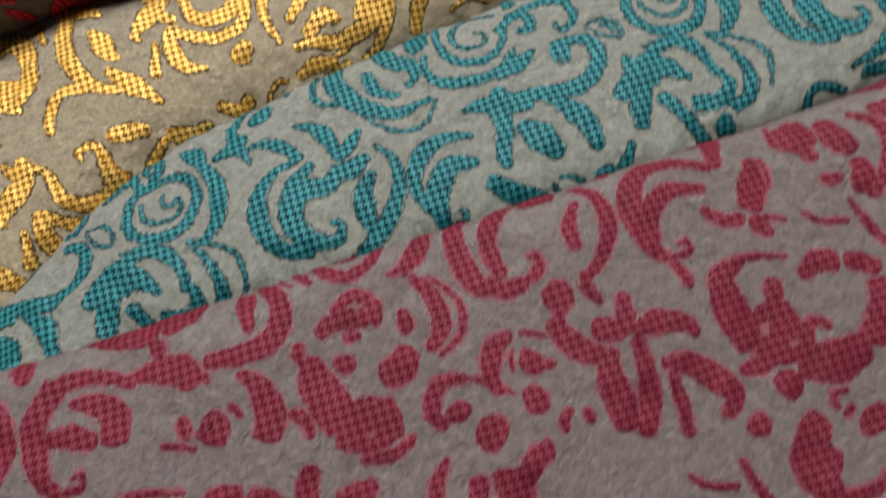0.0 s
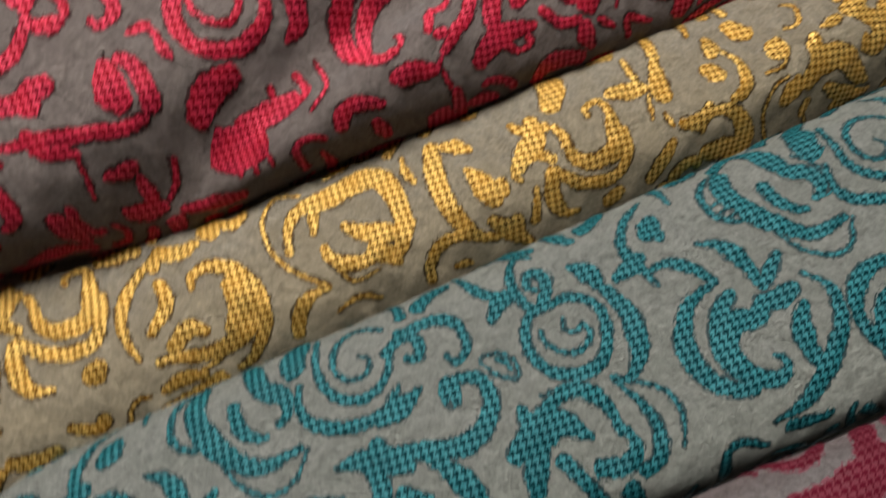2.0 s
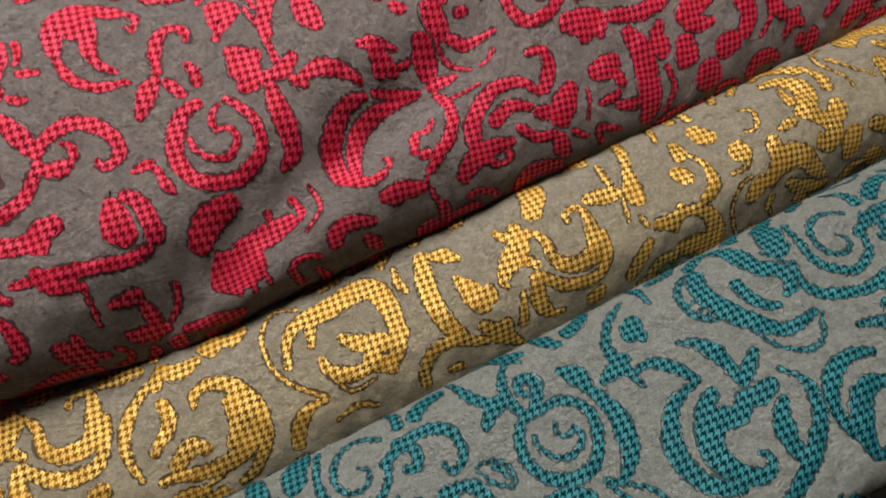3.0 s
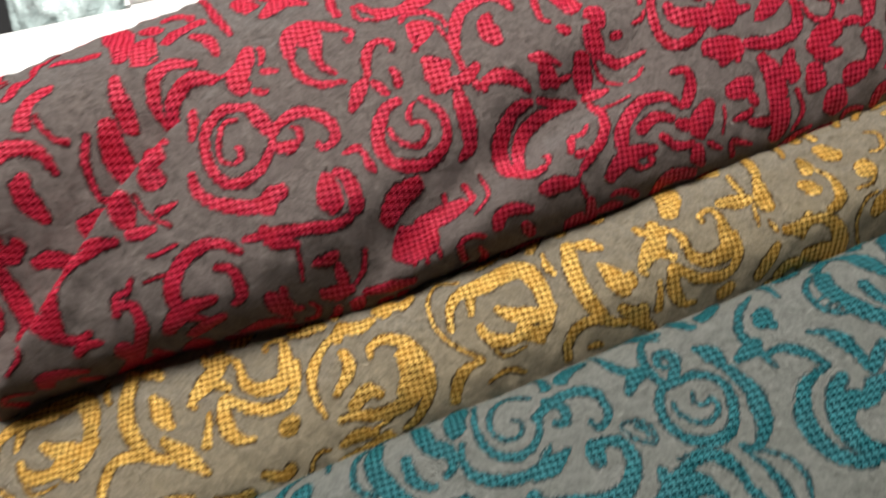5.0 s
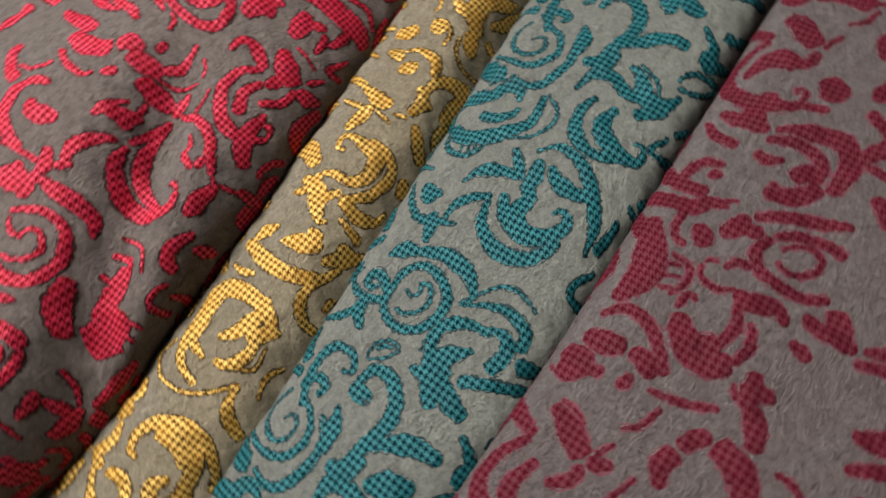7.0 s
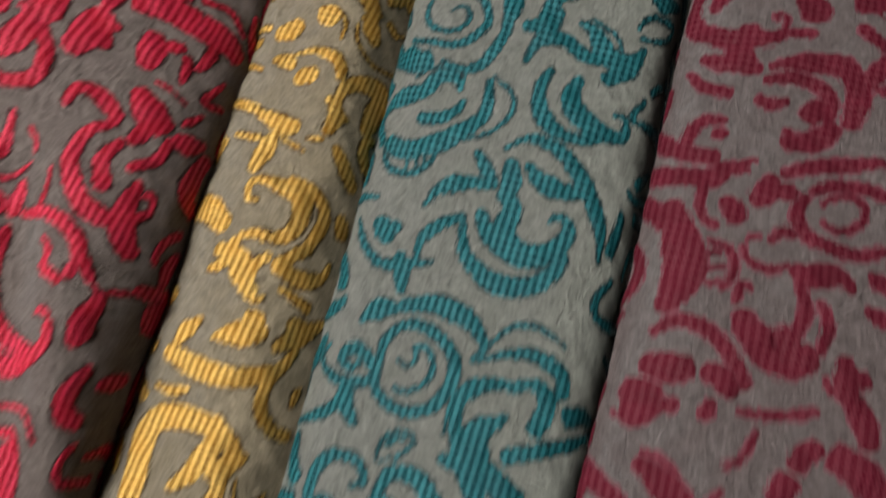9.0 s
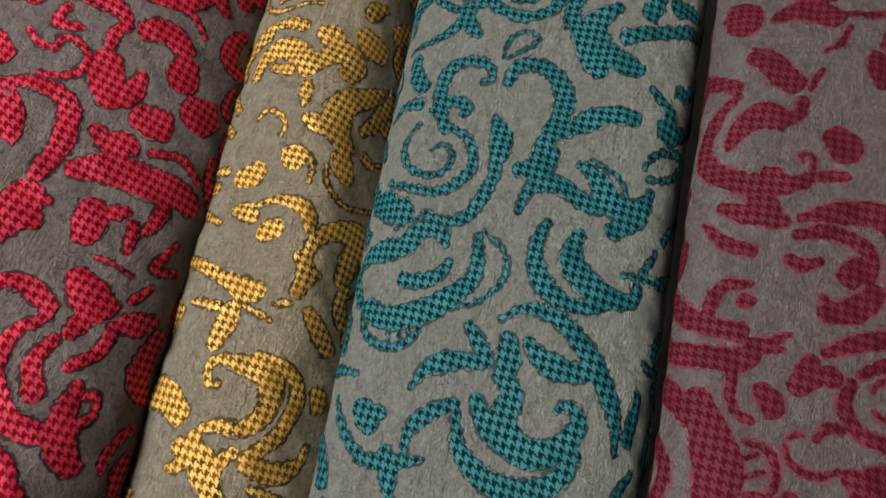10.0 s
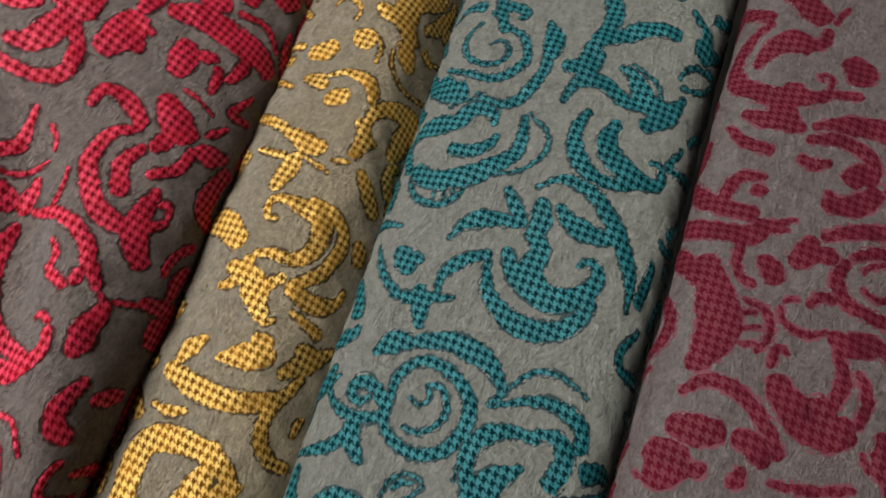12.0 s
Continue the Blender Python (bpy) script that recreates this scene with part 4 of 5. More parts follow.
def maroon_flower():
    stroke((4.5, 8.9, 8.9, 5.6), (-43, -163), (-35.7, -152.9), (-30.4, -143.1), (-26.5, -134.4))
    stroke((8.3, 11, 7.3), (-43, -139), (-34.1, -131.6), (-26, -127.4))
    stroke((5.7, 9.5, 4.3), (-30.4, -128.9), (-32.8, -123.8), (-35.4, -119.1))
    stroke((3, 4.2, 2.1), (-43, -137), (-43, -133), (-43, -129))
    stroke((3.5, 4.6, 3.5), (-25.5, -134.8), (-22.4, -134.6), (-19.3, -134.2))


def maroon_low_hook():
    stroke((2.2, 5.4, 8, 8), (-7.3, -112.8), (-0.6, -107.4), (7.7, -106.3), (14.9, -109.7))
    stroke((6.1, 8.9, 7.7), (2.4, -125.5), (5.9, -123.1), (10.5, -125.6))
    stroke((2.5, 3.7, 2.5), (-0.3, -130.3), (3, -131.3), (7, -130.7))
    stroke((1.3, 2, 1.3), (0.8, -117.6), (3.1, -115.5), (5.9, -113.8))


def maroon_heart():
    stroke((2.4, 4.1, 3.4), (-15.2, -82), (-18.5, -73.6), (-11.8, -66.9))
    stroke((4.1, 5.1, 4.7), (-10.1, -88.2), (-12.6, -80.5), (-9.6, -67.2))
    stroke((4.9, 9.1, 10.7, 9.7), (-5.1, -91.3), (2.4, -91.7), (11.6, -88.9), (18.9, -87.4))
    stroke((2.3, 3.6, 2.3), (-9.8, -92.7), (-6.6, -94.4), (-2.3, -93.8))
    stroke((2, 3.7, 2), (-7.5, -81), (-6.9, -77.9), (-5.9, -75))
    stroke((3.3, 4.9, 3.9), (-0.4, -85.9), (0.4, -82.3), (1.8, -78.8))
    stroke((12.1, 14, 10.5), (16.8, -90.2), (19.4, -80.9), (19.5, -70.4))
    stroke((6.6, 8.3, 6.3), (7.3, -73.8), (6.9, -67), (2.1, -61.7))
    stroke((3.4, 4.1, 2.4), (-1.6, -62.4), (-5.9, -61.2), (-10.2, -61.7))
    stroke((2.7, 4.4, 5.1, 3.4), (-19.7, -55.7), (-10.8, -51.1), (-0.2, -51.7), (5.1, -57.7))
    stroke((1, 1.9, 1.5), (-18, -50.8), (-6.8, -44.2), (3.1, -46.5), (7.6, -55))


def maroon_low_ring():
    stroke((2.3, 3.9, 4.2, 3.2), (16, -48.9), (15, -57.3), (21.9, -62), (28.1, -59.2))
    stroke((2.9, 4.8, 3.8), (24.9, -58.9), (24.4, -55), (23.7, -50.7))
    stroke((1, 1.6, 1), (16, -48.9), (20.8, -41.7), (25, -37.3))
    stroke((6.4, 9.6, 8), (30.5, -51.4), (33, -47.4), (36.1, -44.1))


def maroon_sprig():
    stroke((2.6, 5.6, 4.9, 2.6), (7.7, -32.1), (10.6, -39.2), (18, -42.6), (23.9, -40.7))
    stroke((1, 1, 1), (8.2, -30.4), (9.8, -26.5), (12, -22.4))
    stroke((2.4, 6.5, 4.1), (13, -30.6), (17.2, -30.1), (21.4, -27.6))
    stroke((1.9, 3.2, 1.9), (20, -28.3), (19.7, -25.5), (20.1, -22.5))
    stroke((1, 1.3, 1), (12.1, -33.5), (14.9, -35.2), (19.2, -35.7))
    stroke((4, 6.6, 5), (24, -34.1), (28.2, -32.4), (32.8, -31.3))
    stroke((1.6, 2.6, 1.6), (33.8, -22.9), (36.1, -26.7), (40.1, -27.4))
    stroke((2, 2.7, 1.7), (34.6, -20.5), (36.9, -19.3), (39.8, -18.5))


def maroon_fountain():
    stroke((3.2, 4.8, 4.2), (6.7, 3.2), (13.2, 1.5), (19.6, -0.2))
    stroke((6, 6.3, 4), (13.5, -9.6), (16.3, -5), (18.4, 0.3))
    stroke((3.3, 6.5, 8.2, 7.2), (21.4, -5.1), (28.5, -9.5), (37, -9), (45.3, -9.9))
    stroke((3.4, 5.1, 5.8, 5.1), (20.3, 2.1), (30.3, 1.4), (39.8, -0.6), (48.5, -5.6))
    stroke((3.4, 6.8, 5.1, 2.4), (18.6, 1), (18.8, 10.4), (22.2, 18), (26.6, 19.7))
    stroke((3.3, 5.6, 7.3, 6, 3.3), (30.1, 6.3), (33, 14.1), (39.8, 20.6), (46, 23.4), (51.2, 18.6))
    stroke((2.3, 3.3, 3.6), (32.8, 8.3), (43.4, 8.1), (52.8, 6.9))


def maroon_loop_flower():
    stroke((3.4, 6.8, 9.9, 11.3), (8.8, 42.8), (12.7, 34), (23.1, 33.1), (35, 36.5))
    stroke((1.3, 1.7, 1), (11, 34.4), (8.8, 42.4), (12.8, 55.7))
    stroke((8.1, 15.6, 16.9), (23.6, 46), (33.5, 43.9), (42.9, 42))
    stroke((2.9, 4.8, 4.8), (17.1, 49), (20.6, 47.7), (24.9, 46.6))
    stroke((9.2, 11.2, 8.2), (42.9, 45.2), (46.3, 56.1), (44.8, 67.4))
    stroke((7.2, 8.7, 7.2), (44.7, 67.1), (36.8, 76), (27.5, 79.4))
    stroke((3.3, 5.7, 6.3), (20.3, 56.9), (17.1, 63.5), (19.3, 70.5))
    stroke((4.5, 5.2, 4.5), (19.2, 71.3), (21.6, 76.9), (26.1, 80.5))
    stroke((6.3, 8.4, 5.3), (43.8, 39.4), (47.7, 40.1), (51.7, 43))
    stroke((3.2, 4.8, 1.9), (40.7, 39.3), (40.4, 34.2), (40, 27.5))
    stroke((2.2, 3.1, 1.9), (37.1, 59.4), (33.2, 55.2), (38.3, 51.3))
    stroke((1.3, 2, 1.3), (60, 51.1), (55, 51.4), (55.1, 56.8))
    stroke((1.7, 2, 1.4), (61.3, 52), (61.1, 54.4), (59.4, 56.5))
    stroke((6.5, 10, 9), (61.9, 59), (65.4, 60.5), (69, 61.8))


def maroon_low_leaf():
    stroke((2.2, 5.3, 7.9, 7.9), (-14.3, -162.9), (-11.7, -154.9), (-5.7, -149.9), (2.1, -151.4))
    stroke((3.1, 5.8, 4.6), (-6.2, -171.8), (-4.9, -163.2), (-0.5, -155.6))
    stroke((3.5, 3.2, 2.5), (8.8, -101.5), (12.1, -97.2), (18.1, -96.8))
    stroke((1, 1.6, 1), (-10.6, -174.3), (-17.7, -170.9), (-24.4, -167.9))
    stroke((1, 1.7, 1), (-43, -177), (-43, -171), (-43, -165))
    stroke((3.2, 5.7, 3.8), (-35.5, -177.3), (-29.5, -175.3), (-24.3, -174.3))
    stroke((3.1, 6.1, 4.6), (55.9, 23.1), (55.7, 26.6), (56.5, 30.4))


def maroon_far_toothed_heart():
    stroke((5.4, 9.5, 11.1, 7.9), (-29.7, 142.2), (-23.6, 129.5), (-20.1, 121), (-22.5, 109.3))
    stroke((1.4, 1.4, 1), (-16.9, 125.5), (-14.1, 127), (-10.6, 129))
    stroke((1.5, 1.5, 1.1), (-15, 121.6), (-12, 123), (-8.6, 124.7))
    stroke((1.4, 1.4, 1), (-14.1, 117.2), (-11.4, 118.1), (-8.5, 118.8))
    stroke((1.6, 2.2, 1.6), (-16.3, 130.4), (-8.9, 130.4), (-6.2, 124.4), (-8.9, 116))
    stroke((4.2, 5.2, 3.5), (-26.5, 108.1), (-22.9, 108.2), (-19.4, 109.2))


def maroon_far_curl():
    stroke((1.8, 2.5, 2.5), (-7.4, 158.3), (-18.6, 153.3), (-20.6, 144.1), (-18.4, 137.9), (-13, 136.3))
    stroke((3.6, 6.4, 5.4), (-14.1, 146.8), (-10.4, 143), (-7.6, 138.7))
    stroke((3.4, 6.8, 4.4), (-0.6, 158.6), (-1.7, 151.9), (-5.7, 146.7))
    stroke((4.3, 5.9, 3.9), (2.4, 156), (4.3, 153.2), (5.9, 150.5))
    stroke((2.8, 4.3, 4.3, 3.9), (1.3, 158.9), (10.8, 164.5), (21.2, 168.8), (31.8, 172.5))


def maroon_far_spiral():
    stroke((2.5, 3.2, 3.6, 3.6), (10.3, 155), (18.5, 160.4), (29.2, 162.3), (34.6, 161.1))
    stroke((3.4, 3.7, 3.7, 3.4, 3), (10.4, 154.5), (7.9, 146.5), (12.8, 140.8), (19.8, 139.3), (29.1, 140.1), (36.7, 144.6))
    stroke((1.5, 1.9, 1.9, 1.5), (15.3, 147.5), (21, 145.7), (27.7, 150.3), (28.3, 156), (22.6, 158), (17.1, 155.3), (15.6, 151.7))
    stroke((2.1, 3.3, 2.1), (17.4, 151.9), (19.7, 151.9), (22.2, 151.5))
    stroke((1.8, 2.1, 1.8), (-5.3, 133.3), (-2.7, 128.3), (3.4, 126.9), (9.2, 130))
    stroke((1.7, 2.7, 2), (1.7, 135.2), (5, 140), (9.8, 140))
    stroke((1.1, 1.4, 1.1), (-0.2, 136), (-2.7, 136.1), (-4.9, 134.1))
    stroke((4.1, 6.9, 6.1, 2.8), (9.2, 130), (14.2, 127.6), (22.7, 130.9), (28.5, 126.9))


def maroon_far_hooked_crescent():
    stroke((1.6, 2.3, 1.9), (0.5, 119.1), (-3.5, 120), (-4.4, 112.8))
    stroke((4.8, 8, 9, 7.1), (-2.7, 112.4), (1.6, 105.7), (7.9, 103.6), (13.6, 109.1))
    stroke((4.9, 9.2, 8.5, 4.3), (0.4, 109), (5.4, 102.7), (12.3, 100.7), (19.5, 105.9))
    stroke((2.6, 3.6, 3), (11.4, 125), (15.1, 117.2), (12.7, 107.1))
    stroke((1.9, 3.1, 2.5), (18.3, 121.7), (21.7, 113.9), (19.8, 104.3))
    stroke((2.6, 4.2, 2.6), (4.6, 99.5), (14.2, 98.6), (21, 103.1))


def maroon_far_low_arch():
    stroke((2.3, 4, 3.3), (-25.5, 97.8), (-18.9, 104), (-9.1, 102.3), (-1.4, 96.1), (4, 89.4))
    stroke((4.9, 7.8, 5.8), (-26.6, 88.8), (-19, 89), (-11.1, 91.4))
    stroke((4.5, 6.5, 4.1), (-9.8, 91.6), (-3.8, 90.3), (1.3, 86.5))


def maroon_far_side_star():
    stroke((3.6, 6.5, 5.1), (27.1, 107.3), (29.3, 101.2), (29, 94.3))
    stroke((3.4, 4.6, 3.1), (30.7, 102.1), (33.6, 102.1), (36.9, 102))
    stroke((1.3, 1.6, 1.3), (23.2, 100.1), (24.7, 97.5), (26.1, 94.6))
    stroke((2.6, 4.4, 3.3), (31.6, 123.3), (36.4, 121.8), (39.4, 119.6))


def maroon_far_fountain_leaf():
    stroke((3.6, 5.1, 3.6), (-30.6, 198.1), (-21.5, 196.2), (-10.3, 195.9))
    stroke((3.5, 7.1, 4.9), (-22.2, 210.3), (-18.8, 201.5), (-13.3, 193))
    stroke((2.8, 6, 6.8, 6.8, 4.8), (-8.8, 197.1), (1, 201.3), (13.8, 203.4), (20.8, 194.9), (19.4, 181.4))
    stroke((3, 3.8, 3.8, 3), (-9.8, 191.5), (2.7, 195.9), (12.7, 190.7), (12.9, 179.8))
    stroke((4.5, 6.9, 4.9), (-0.6, 169.6), (10, 174.5), (16.3, 182.9))
    stroke((2, 2.8, 1.6), (0.2, 176.8), (1.8, 174.5), (3.9, 173.1))
    stroke((3.1, 4.4, 2.7), (-20.5, 211.2), (-16.7, 210.4), (-12.4, 208.6))
    stroke((2.5, 3.5, 2.5), (-5.9, 211.9), (-0.4, 213.3), (4.7, 213.6))
    stroke((2.9, 4.3, 3.8), (16.4, 220.8), (21.2, 217), (26.8, 213.6))


def maroon_far_upper_curl():
    stroke((2.6, 3.7, 3), (-17, 175.8), (-25.5, 172.9), (-28.4, 164.3), (-23.5, 157.9))
    stroke((2.2, 3.9, 2.2), (-21, 168.5), (-18.6, 170.2), (-15.6, 171.3))
    stroke((1.7, 2.2, 1.7), (-22.7, 158), (-12.5, 158.9), (-5.8, 163.4))
    stroke((2.4, 4.1, 4.5, 4.1), (0.5, 162.6), (11.9, 169.4), (22.3, 172.8), (32.1, 174.5))
    stroke((6.3, 10, 6.3), (-3.5, 228.7), (1.6, 224.8), (2.7, 218))
    stroke((4.7, 7.5, 4.7), (13.5, 230.5), (17.3, 229.9), (20.2, 227))


def maroon_far_under_band():
    stroke((1.8, 2.4, 1.8), (1.7, 82.3), (13.9, 85.4), (23.9, 89.6))
    stroke((3.4, 6.1, 5.1), (27, 97.2), (34.3, 92.9), (38.3, 83))


FIGURES = {
    "red": {"left_edge": red_left_edge, "top_leaf": red_top_leaf, "star_crescent": red_star_crescent, "hooked_crescent": red_hooked_crescent, "small_spiral": red_small_spiral, "small_leaf": red_small_leaf, "ball_hook": red_ball_hook, "left_blossom": red_left_blossom, "left_ring": red_left_ring, "low_crescent": red_low_crescent, "spiral": red_spiral, "ball_arch": red_ball_arch, "fountain": red_fountain, "top_ring": red_top_ring, "crescent_flower": red_crescent_flower, "heart": red_heart, "edge_scroll": red_edge_scroll, "edge_sprig": red_edge_sprig, "loop_flower": red_loop_flower, "top_crescent": red_top_crescent, "far_ball_hook": red_far_ball_hook, "far_heart": red_far_heart, "crescent": red_crescent},
    "gold": {"crescent_flower": gold_crescent_flower, "crescent": gold_crescent, "leaf_sprig": gold_leaf_sprig, "heart": gold_heart, "side_scroll": gold_side_scroll, "far_ball": gold_far_ball, "far_spiral": gold_far_spiral, "far_flower": gold_far_flower, "far_star": gold_far_star, "far_crescent": gold_far_crescent, "far_heart": gold_far_heart, "far_leaf": gold_far_leaf},
    "teal": {"small_spiral": teal_small_spiral, "ball_hook": teal_ball_hook, "small_leaf": teal_small_leaf, "heart": teal_heart, "spiral": teal_spiral, "bud": teal_bud, "crescent_flower": teal_crescent_flower, "arched_leaf": teal_arched_leaf, "loop_flower": teal_loop_flower, "crescent": teal_crescent, "side_scroll": teal_side_scroll},
    "maroon": {"crescent_flower": maroon_crescent_flower, "crescent": maroon_crescent, "arched_leaf": maroon_arched_leaf, "spiral": maroon_spiral, "small_leaf": maroon_small_leaf, "ball_hook": maroon_ball_hook, "flower": maroon_flower, "low_hook": maroon_low_hook, "heart": maroon_heart, "low_ring": maroon_low_ring, "sprig": maroon_sprig, "fountain": maroon_fountain, "loop_flower": maroon_loop_flower, "low_leaf": maroon_low_leaf, "far_toothed_heart": maroon_far_toothed_heart, "far_curl": maroon_far_curl, "far_spiral": maroon_far_spiral, "far_hooked_crescent": maroon_far_hooked_crescent, "far_low_arch": maroon_far_low_arch, "far_side_star": maroon_far_side_star, "far_fountain_leaf": maroon_far_fountain_leaf, "far_upper_curl": maroon_far_upper_curl, "far_under_band": maroon_far_under_band},
}


BOLD = {"red": 1.25, "gold": 1.05, "teal": 1.03, "maroon": 1.15}
RISE = {"red": (-20.0, 201.0), "gold": (1.0, 202.0), "teal": (-13.0, 201.0), "maroon": (-8.0, 190.0)}   # one repeat along each cloth
GAP = {"red": 0.9, "gold": 1.2, "teal": 1.2, "maroon": 1.9}   # ground left free between one column and the next
STEP = {"red": (-61.0, 64.0), "gold": (-58.0, 66.0), "teal": (-60.0, 64.0), "maroon": (-61.0, 64.0)}   # the neighbouring column, half a drop lower


# ---- builders ----
def mesh_of(name, verts, faces, uvs, materials, slots=None, smooth_faces=True):
    me = bpy.data.meshes.new(name)
    me.from_pydata(verts.tolist(), [], faces.tolist())
    layer = me.uv_layers.new(name="cloth")
    loops = np.empty(len(me.loops), int)
    me.loops.foreach_get("vertex_index", loops)
    layer.data.foreach_set("uv", uvs[loops].astype(np.float32).ravel())
    for m in materials:
        me.materials.append(m)
    if slots is not None:
        me.polygons.foreach_set("material_index", slots)
    me.polygons.foreach_set("use_smooth", [smooth_faces] * len(me.polygons))
    me.update()
    return me


def grid_faces(rows, cols):
    k = (np.arange(rows - 1)[:, None] * cols + np.arange(cols - 1)[None]).ravel()
    return np.stack([k, k + 1, k + cols + 1, k + cols], 1)


def band(cloth, line, width, lift, crown, columns, ragged):
    """Vertices of a band on the cloth, raised along its middle."""
    along = np.gradient(line, axis=0)
    along /= np.maximum(np.linalg.norm(along, axis=1, keepdims=True), 1e-9)
    side = np.stack([along[:, 1], -along[:, 0]], 1)
    across = np.linspace(-1, 1, columns)
    left, right = [np.maximum(0.1, width / 2 + ragged * np.random.uniform(-1, 1, len(width)) * np.minimum(1, width / 2)) for _ in (0, 1)]
    flat = line[:, None] + side[:, None] * np.where(across[None] < 0, across[None] * left[:, None], across[None] * right[:, None])[..., None]
    height = lift + crown * (1 - across[None] ** 2) * np.minimum(1, width[:, None] / 3)
    places = cloth.at(flat[..., 0] / 1000, flat[..., 1] / 1000)
    above = cloth.at(flat[..., 0] / 1000, flat[..., 1] / 1000, 1.0) - places
    return (places + above * height[..., None]).reshape(-1, 3), flat.reshape(-1, 2), grid_faces(len(line), columns)


def motif_part(kind, strokes, cloth, colour, parent):
    verts, uvs, faces, slots, base = [], [], [], [], 0
    for n, (line, w) in enumerate(strokes):
        for rim in (True, False):
            lift = 0.00006 + 0.000012 * n if rim else 0.00026 + 0.000014 * n
            v, q, f = band(cloth, line, w + 1.3 if rim else w - 0.1, lift, 0.0 if rim else 0.00025, 3 if rim else 4, 0.62 if rim else 0.4)
            verts.append(v), uvs.append(q), faces.append(f + base)
            slots += [1 if rim else 0] * len(f)
            base += len(v)
    me = mesh_of(kind, np.vstack(verts), np.vstack(faces), np.vstack(uvs), [THREAD[colour], OUTLINE[colour]], slots)
    ob = new(kind, me)
    ob.parent = parent
    return ob


def joined(strokes):
    """Sorts strokes into the pieces that touch."""
    groups = []
    for line, w in strokes:
        mine = [(line, w)]
        apart = []
        for group in groups:
            near = any((np.linalg.norm(line[:, None] - other[None], axis=2) - w[:, None] * 0.32 - v[None] * 0.32).min() < -0.9 for other, v in group)
            if near:
                mine += group
            else:
                apart.append(group)
        groups = apart + [mine]
    return groups


def weave_figure(colour, cloth, parent):
    """Lays the figure over a cloth: the middle repeat first, then what fits of the repeats before and after it."""
    low = np.array([cloth.us[0], cloth.vs[0]]) * 1000 + 4
    high = np.array([cloth.us[-1], cloth.vs[-1]]) * 1000 - 4
    taken, beside = np.zeros((2, int(high[1] - low[1]) + 3, int(high[0] - low[0]) + 3), bool)
    drawn = {}
    for kind, draw in FIGURES[colour].items():
        STROKES.clear()
        draw()
        drawn[kind] = list(STROKES)
    last = ("side_scroll",)
    order = [(0, 0, kind) for kind in drawn if kind not in last] + [(0, 0, kind) for kind in last if kind in drawn]
    order += [(rise, 0, kind) for rise in (-1, 1, -2, 2) for kind in drawn]
    order += [(rise, step, kind) for step in (1, -1, 2, -2) for rise in (0, -1, 1, -2, 2) for kind in drawn]
    for rise, step, kind in order:
        shift = rise * np.array(RISE[colour]) + step * np.array(STEP[colour])
        fits = 0.12 if step else 0.3 if rise else 0.22 if kind in last else 0.6
        kept = []
        for line, w in drawn[kind]:
            q = line + shift
            inside = ((q > low) & (q < high)).all(1)
            if step or rise:
                cells = np.clip((q - low).astype(int), 0, np.array(taken.shape[::-1]) - 1)
                inside &= ~(beside[cells[:, 1], cells[:, 0]] & (step != 0))
            if inside.sum() < 6 or (step and inside.sum() < 14):
                continue
            ends = np.flatnonzero(np.diff(np.r_[0, inside.astype(int), 0]))
            starts, stops = ends[::2], ends[1::2]
            k = np.argmax(stops - starts)
            if stops[k] - starts[k] < (18 if step else 12 if rise else 6):
                continue
            q, v = q[starts[k]:stops[k]], w[starts[k]:stops[k]].copy()
            v[0], v[-1] = min(v[0], 0.6), min(v[-1], 0.6)
            cells = (q - low).astype(int)
            if taken[cells[:, 1], cells[:, 0]].mean() <= fits:
                kept.append((q, v * BOLD[colour]))
        for q, v in kept:
            for (x, y), r in zip((q - low).astype(int), v / 2 + 0.8):
                wide = int(r + GAP[colour])
                beside[max(y - wide, 0):y + wide + 1, max(x - wide, 0):x + wide + 1] = True
                r = int(r)
                taken[max(y - r, 0):y + r + 1, max(x - r, 0):x + r + 1] = True
        for piece in joined(kept):
            motif_part(kind, piece, cloth, colour, parent)


def brocade(name, colour, label):
    cloth = CLOTHS[colour]
    rows, cols = cloth.grid.shape[:2]
    u, v = np.meshgrid(cloth.us * 1000, cloth.vs * 1000)
    top = new(name)
    tagged(top, label, "fabric", "folded brocade fabrics")
    me = mesh_of("ground_cloth", cloth.grid.reshape(-1, 3), grid_faces(rows, cols), np.stack([u.ravel(), v.ravel()], 1), [GROUND[colour]])
    ground = new("ground_cloth", me)
    ground.parent = top
    thick = ground.modifiers.new("thickness", "SOLIDIFY")
    thick.thickness, thick.offset = 0.0012, -1
    weave_figure(colour, cloth, top)
    return top


# ---- the setting ----
def plain(name, colour, rough, spots=0.0):
    m, tree, shader = material(name)
    place = tree.nodes.new("ShaderNodeNewGeometry").outputs["Position"]
    mottle = noise_at(tree, place, 30.0, 4.0)
    tree.links.new(blend(tree, maths(tree, "MULTIPLY", mottle, spots), colour, tuple(v * 0.6 for v in colour[:3]) + (1,)), shader.inputs["Base Color"])
    shader.inputs["Roughness"].default_value = rough
    relief(tree, shader, mottle, 0.2, 0.002)
    return m


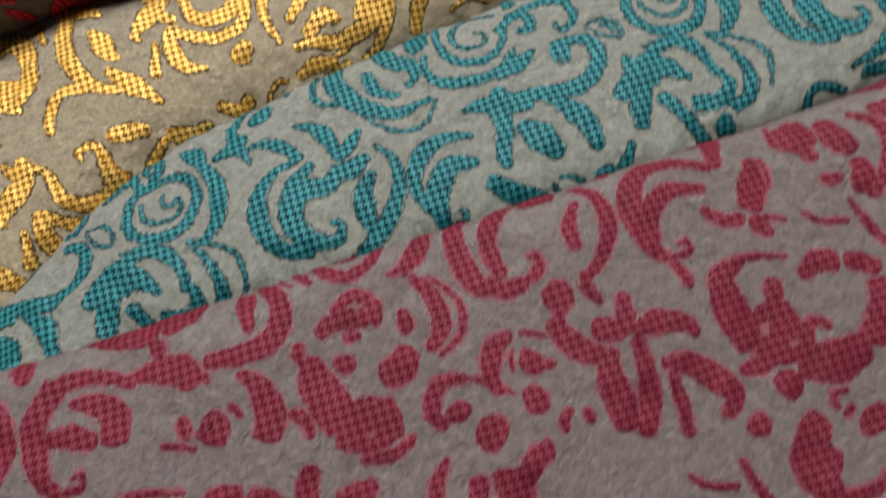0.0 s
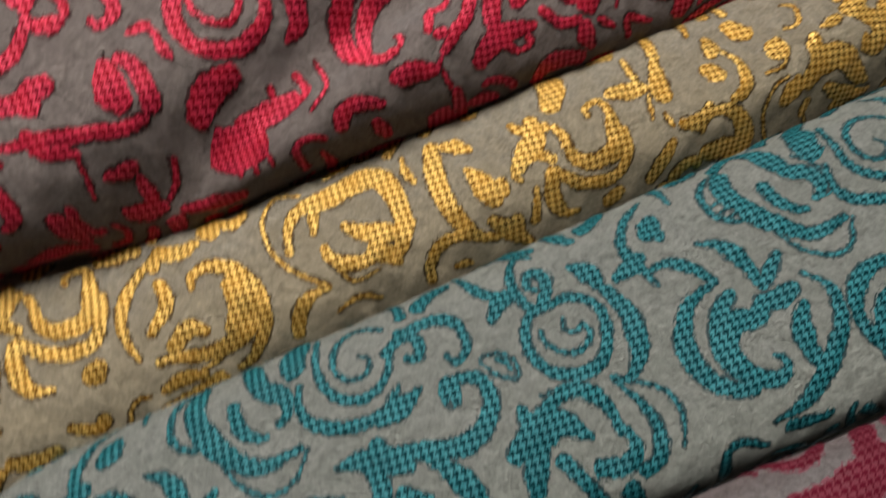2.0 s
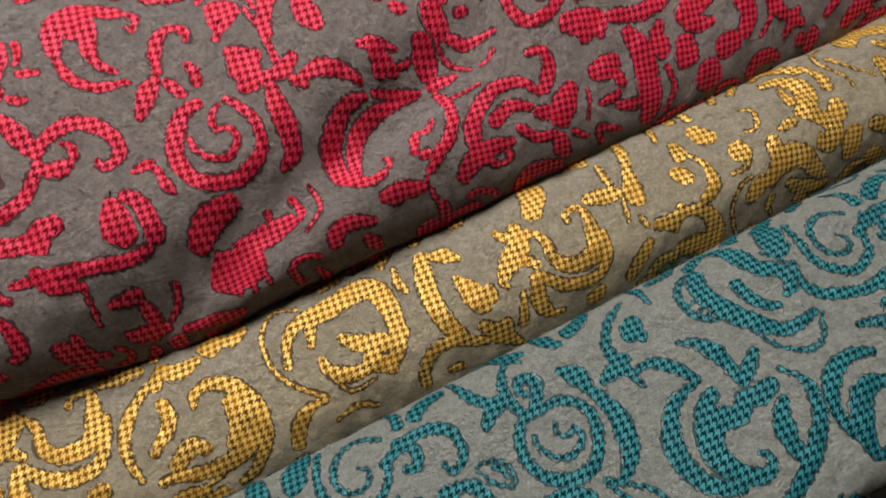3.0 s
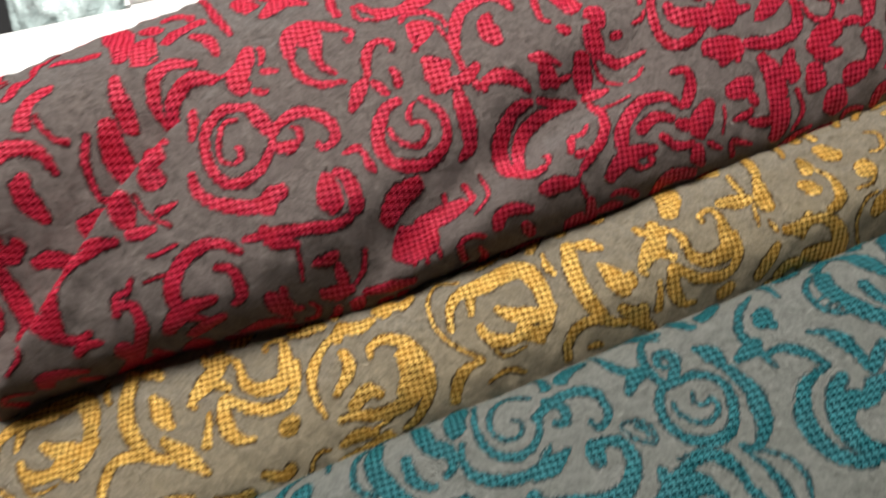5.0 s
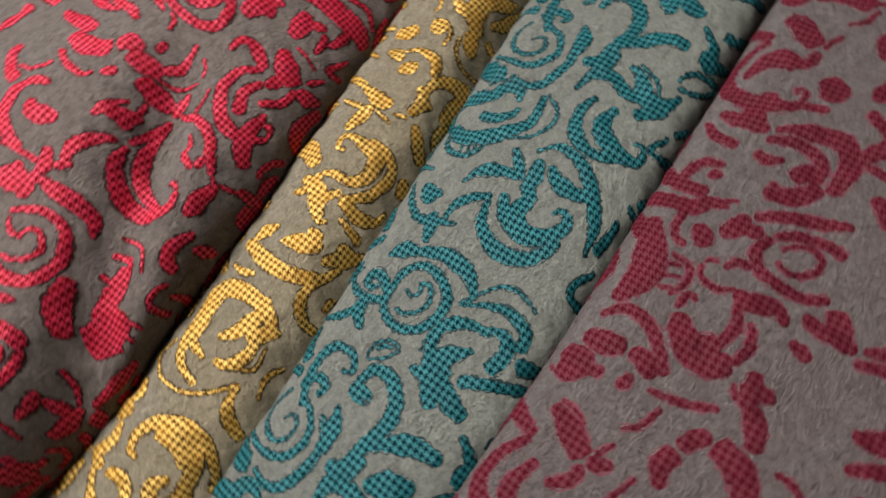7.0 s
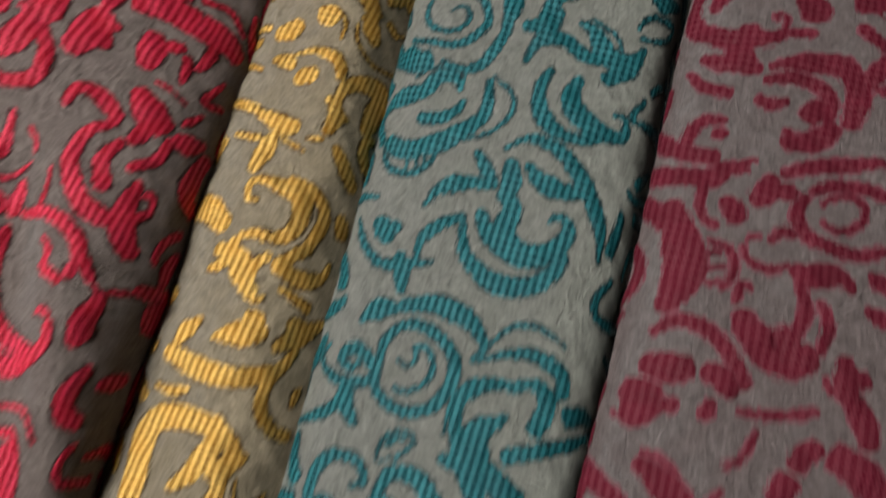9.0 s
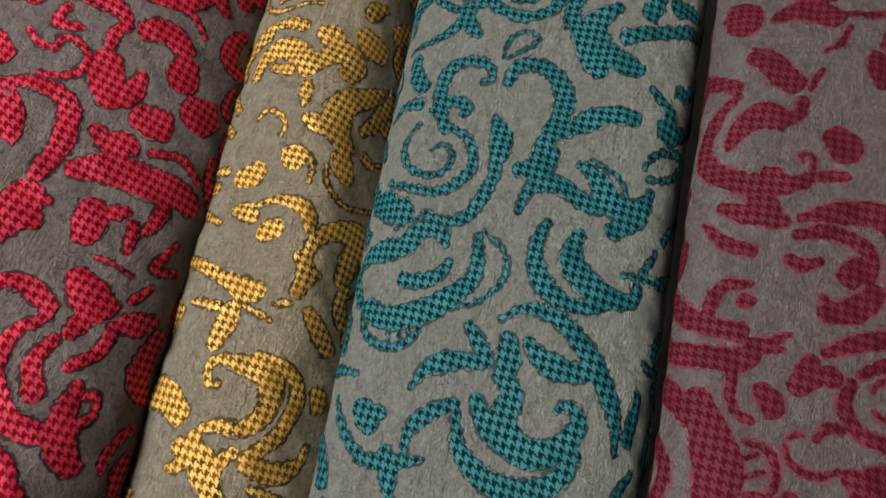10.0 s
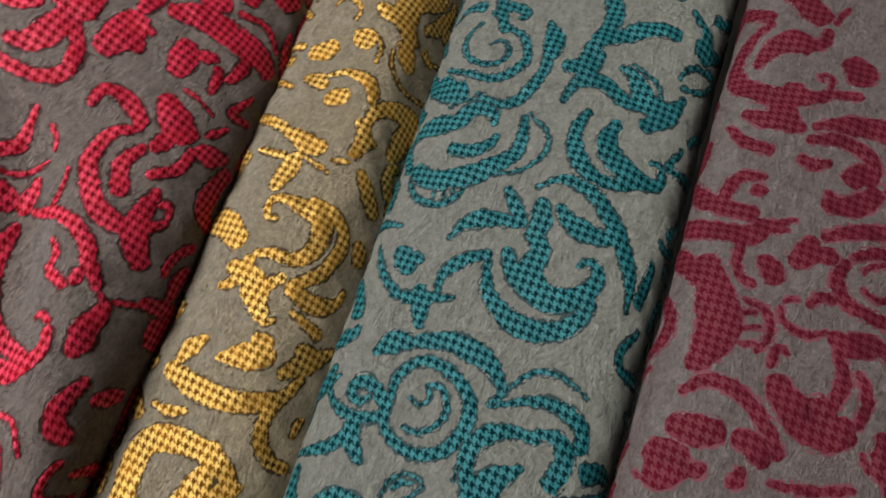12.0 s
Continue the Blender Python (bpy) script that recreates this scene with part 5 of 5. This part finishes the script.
def slab(name, low, high, m, label="", bevel=0.004):
    bm = bmesh.new()
    bmesh.ops.create_cube(bm, size=1)
    for vert in bm.verts:
        vert.co = Vector([(a + b) / 2 + c * (b - a) for a, b, c in zip(low, high, vert.co)])
    bmesh.ops.bevel(bm, geom=list(bm.edges), offset=bevel, segments=2, affect="EDGES")
    me = bpy.data.meshes.new(name)
    bm.to_mesh(me)
    bm.free()
    me.materials.append(m)
    return tagged(new(name, me), label, kind="structure")


# Unseen walls and ceiling, added to close the room; their grey sets bounced fill.
WALL_GREY = plain("wall_grey", (0.28, 0.274, 0.267, 1), 0.8, 0.2)
# Near black, so the gap beside the table looks dark by its colour alone.
DARK = plain("near_black", (0.012, 0.012, 0.013, 1), 0.6, 0.5)
WHITE = plain("white_laminate", (0.86, 0.86, 0.85, 1), 0.45, 0.05)
slab("floor", (-2, -2, -0.83), (2, 2, -0.78), DARK, "unseen near-black floor closing the room", 0.001)
slab("ceiling", (-2, -2, 1.6), (2, 2, 1.65), WALL_GREY, "unseen plain grey ceiling closing the room", 0.001)
slab("wall_west", (-2.05, -2, -0.83), (-2, 2, 1.65), WALL_GREY, "unseen plain grey wall closing the room", 0.001)
slab("wall_east", (2, -2, -0.83), (2.05, 2, 1.65), WALL_GREY, "unseen plain grey wall closing the room", 0.001)
slab("wall_north", (-2, 2, -0.83), (2, 2.05, 1.65), WALL_GREY, "unseen plain grey wall closing the room", 0.001)
slab("wall_south", (-2, -2.05, -0.83), (2, -2, 1.65), WALL_GREY, "unseen plain grey wall closing the room", 0.001)


def table():
    """A white-topped table on which the cloths lie, beside a dark gap."""
    top = tagged(new("display_table"), "white laminated display table under the folded fabrics", "table")
    board = slab("tabletop", (-0.216, -0.75, -0.06), (0.9, 0.9, -0.031), WHITE)
    side = slab("side_leaf", (-0.6, -0.166, -0.06), (-0.2165, 0.9, -0.031), WHITE)
    for ob in (board, side):
        del ob["kind"]
        ob.parent = top
    for x in (-0.16, 0.84):
        for y in (-0.69, 0.84):
            leg = slab("leg", (x - 0.025, y - 0.025, -0.78), (x + 0.025, y + 0.025, -0.0605), WHITE)
            del leg["kind"]
            leg.parent = top


table()


def crumpled_parcel():
    """A parcel in pale bluish plastic film."""
    m, tree, shader = material("plastic_film")
    place = tree.nodes.new("ShaderNodeNewGeometry").outputs["Position"]
    crush = noise_at(tree, place, 22.0, 5.0, 0.65)
    tree.links.new(blend(tree, crush, (0.34, 0.44, 0.44, 1), (0.72, 0.84, 0.83, 1)), shader.inputs["Base Color"])
    shader.inputs["Roughness"].default_value = 0.25
    relief(tree, shader, crush, 0.8, 0.01)
    bm = bmesh.new()
    bmesh.ops.create_grid(bm, x_segments=60, y_segments=60, size=1)
    for vert in bm.verts:
        x, y = vert.co.x, vert.co.y
        edge = (1 - x ** 4) * (1 - y ** 4)
        z = 0.05 * edge + 0.012 * noise.noise(Vector((x * 4, y * 4, 1))) + 0.006 * noise.noise(Vector((x * 11, y * 11, 4)))
        vert.co = Vector((-0.335 + x * 0.11 + 0.006 * noise.noise(Vector((y * 5, 2, x))), -0.222 + y * 0.05, -0.085 + z))
    low = bmesh.ops.extrude_edge_only(bm, edges=[e for e in bm.edges if e.is_boundary])["geom"]
    for vert in low:
        if isinstance(vert, bmesh.types.BMVert):
            vert.co.z = -0.12
    me = bpy.data.meshes.new("plastic_parcel")
    bm.to_mesh(me)
    bm.free()
    me.polygons.foreach_set("use_smooth", [True] * len(me.polygons))
    me.materials.append(m)
    tagged(new("plastic_parcel", me), "pale bluish crumpled plastic parcel beside the white table", "parcel")
    # Block added in place of the dark gap; its black stands for the shade there.
    stand = slab("bench", (-0.72, -0.75, -0.78), (-0.22, -0.167, -0.12), DARK, bevel=0.01)
    del stand["kind"]
    tagged(stand, "near-black block standing in for the dark gap beside the white table", "bench")


crumpled_parcel()

# ---- the four cloths ----
brocade("red_brocade", "red", "grey brown brocade with crimson scrolls, loosely folded")
brocade("gold_brocade", "gold", "beige brocade with shining gold scrolls, rolled fold")
brocade("teal_brocade", "teal", "pale grey brocade with teal scrolls, rolled fold")
brocade("maroon_brocade", "maroon", "greyish pink brocade with dull maroon scrolls, smoothly draped")
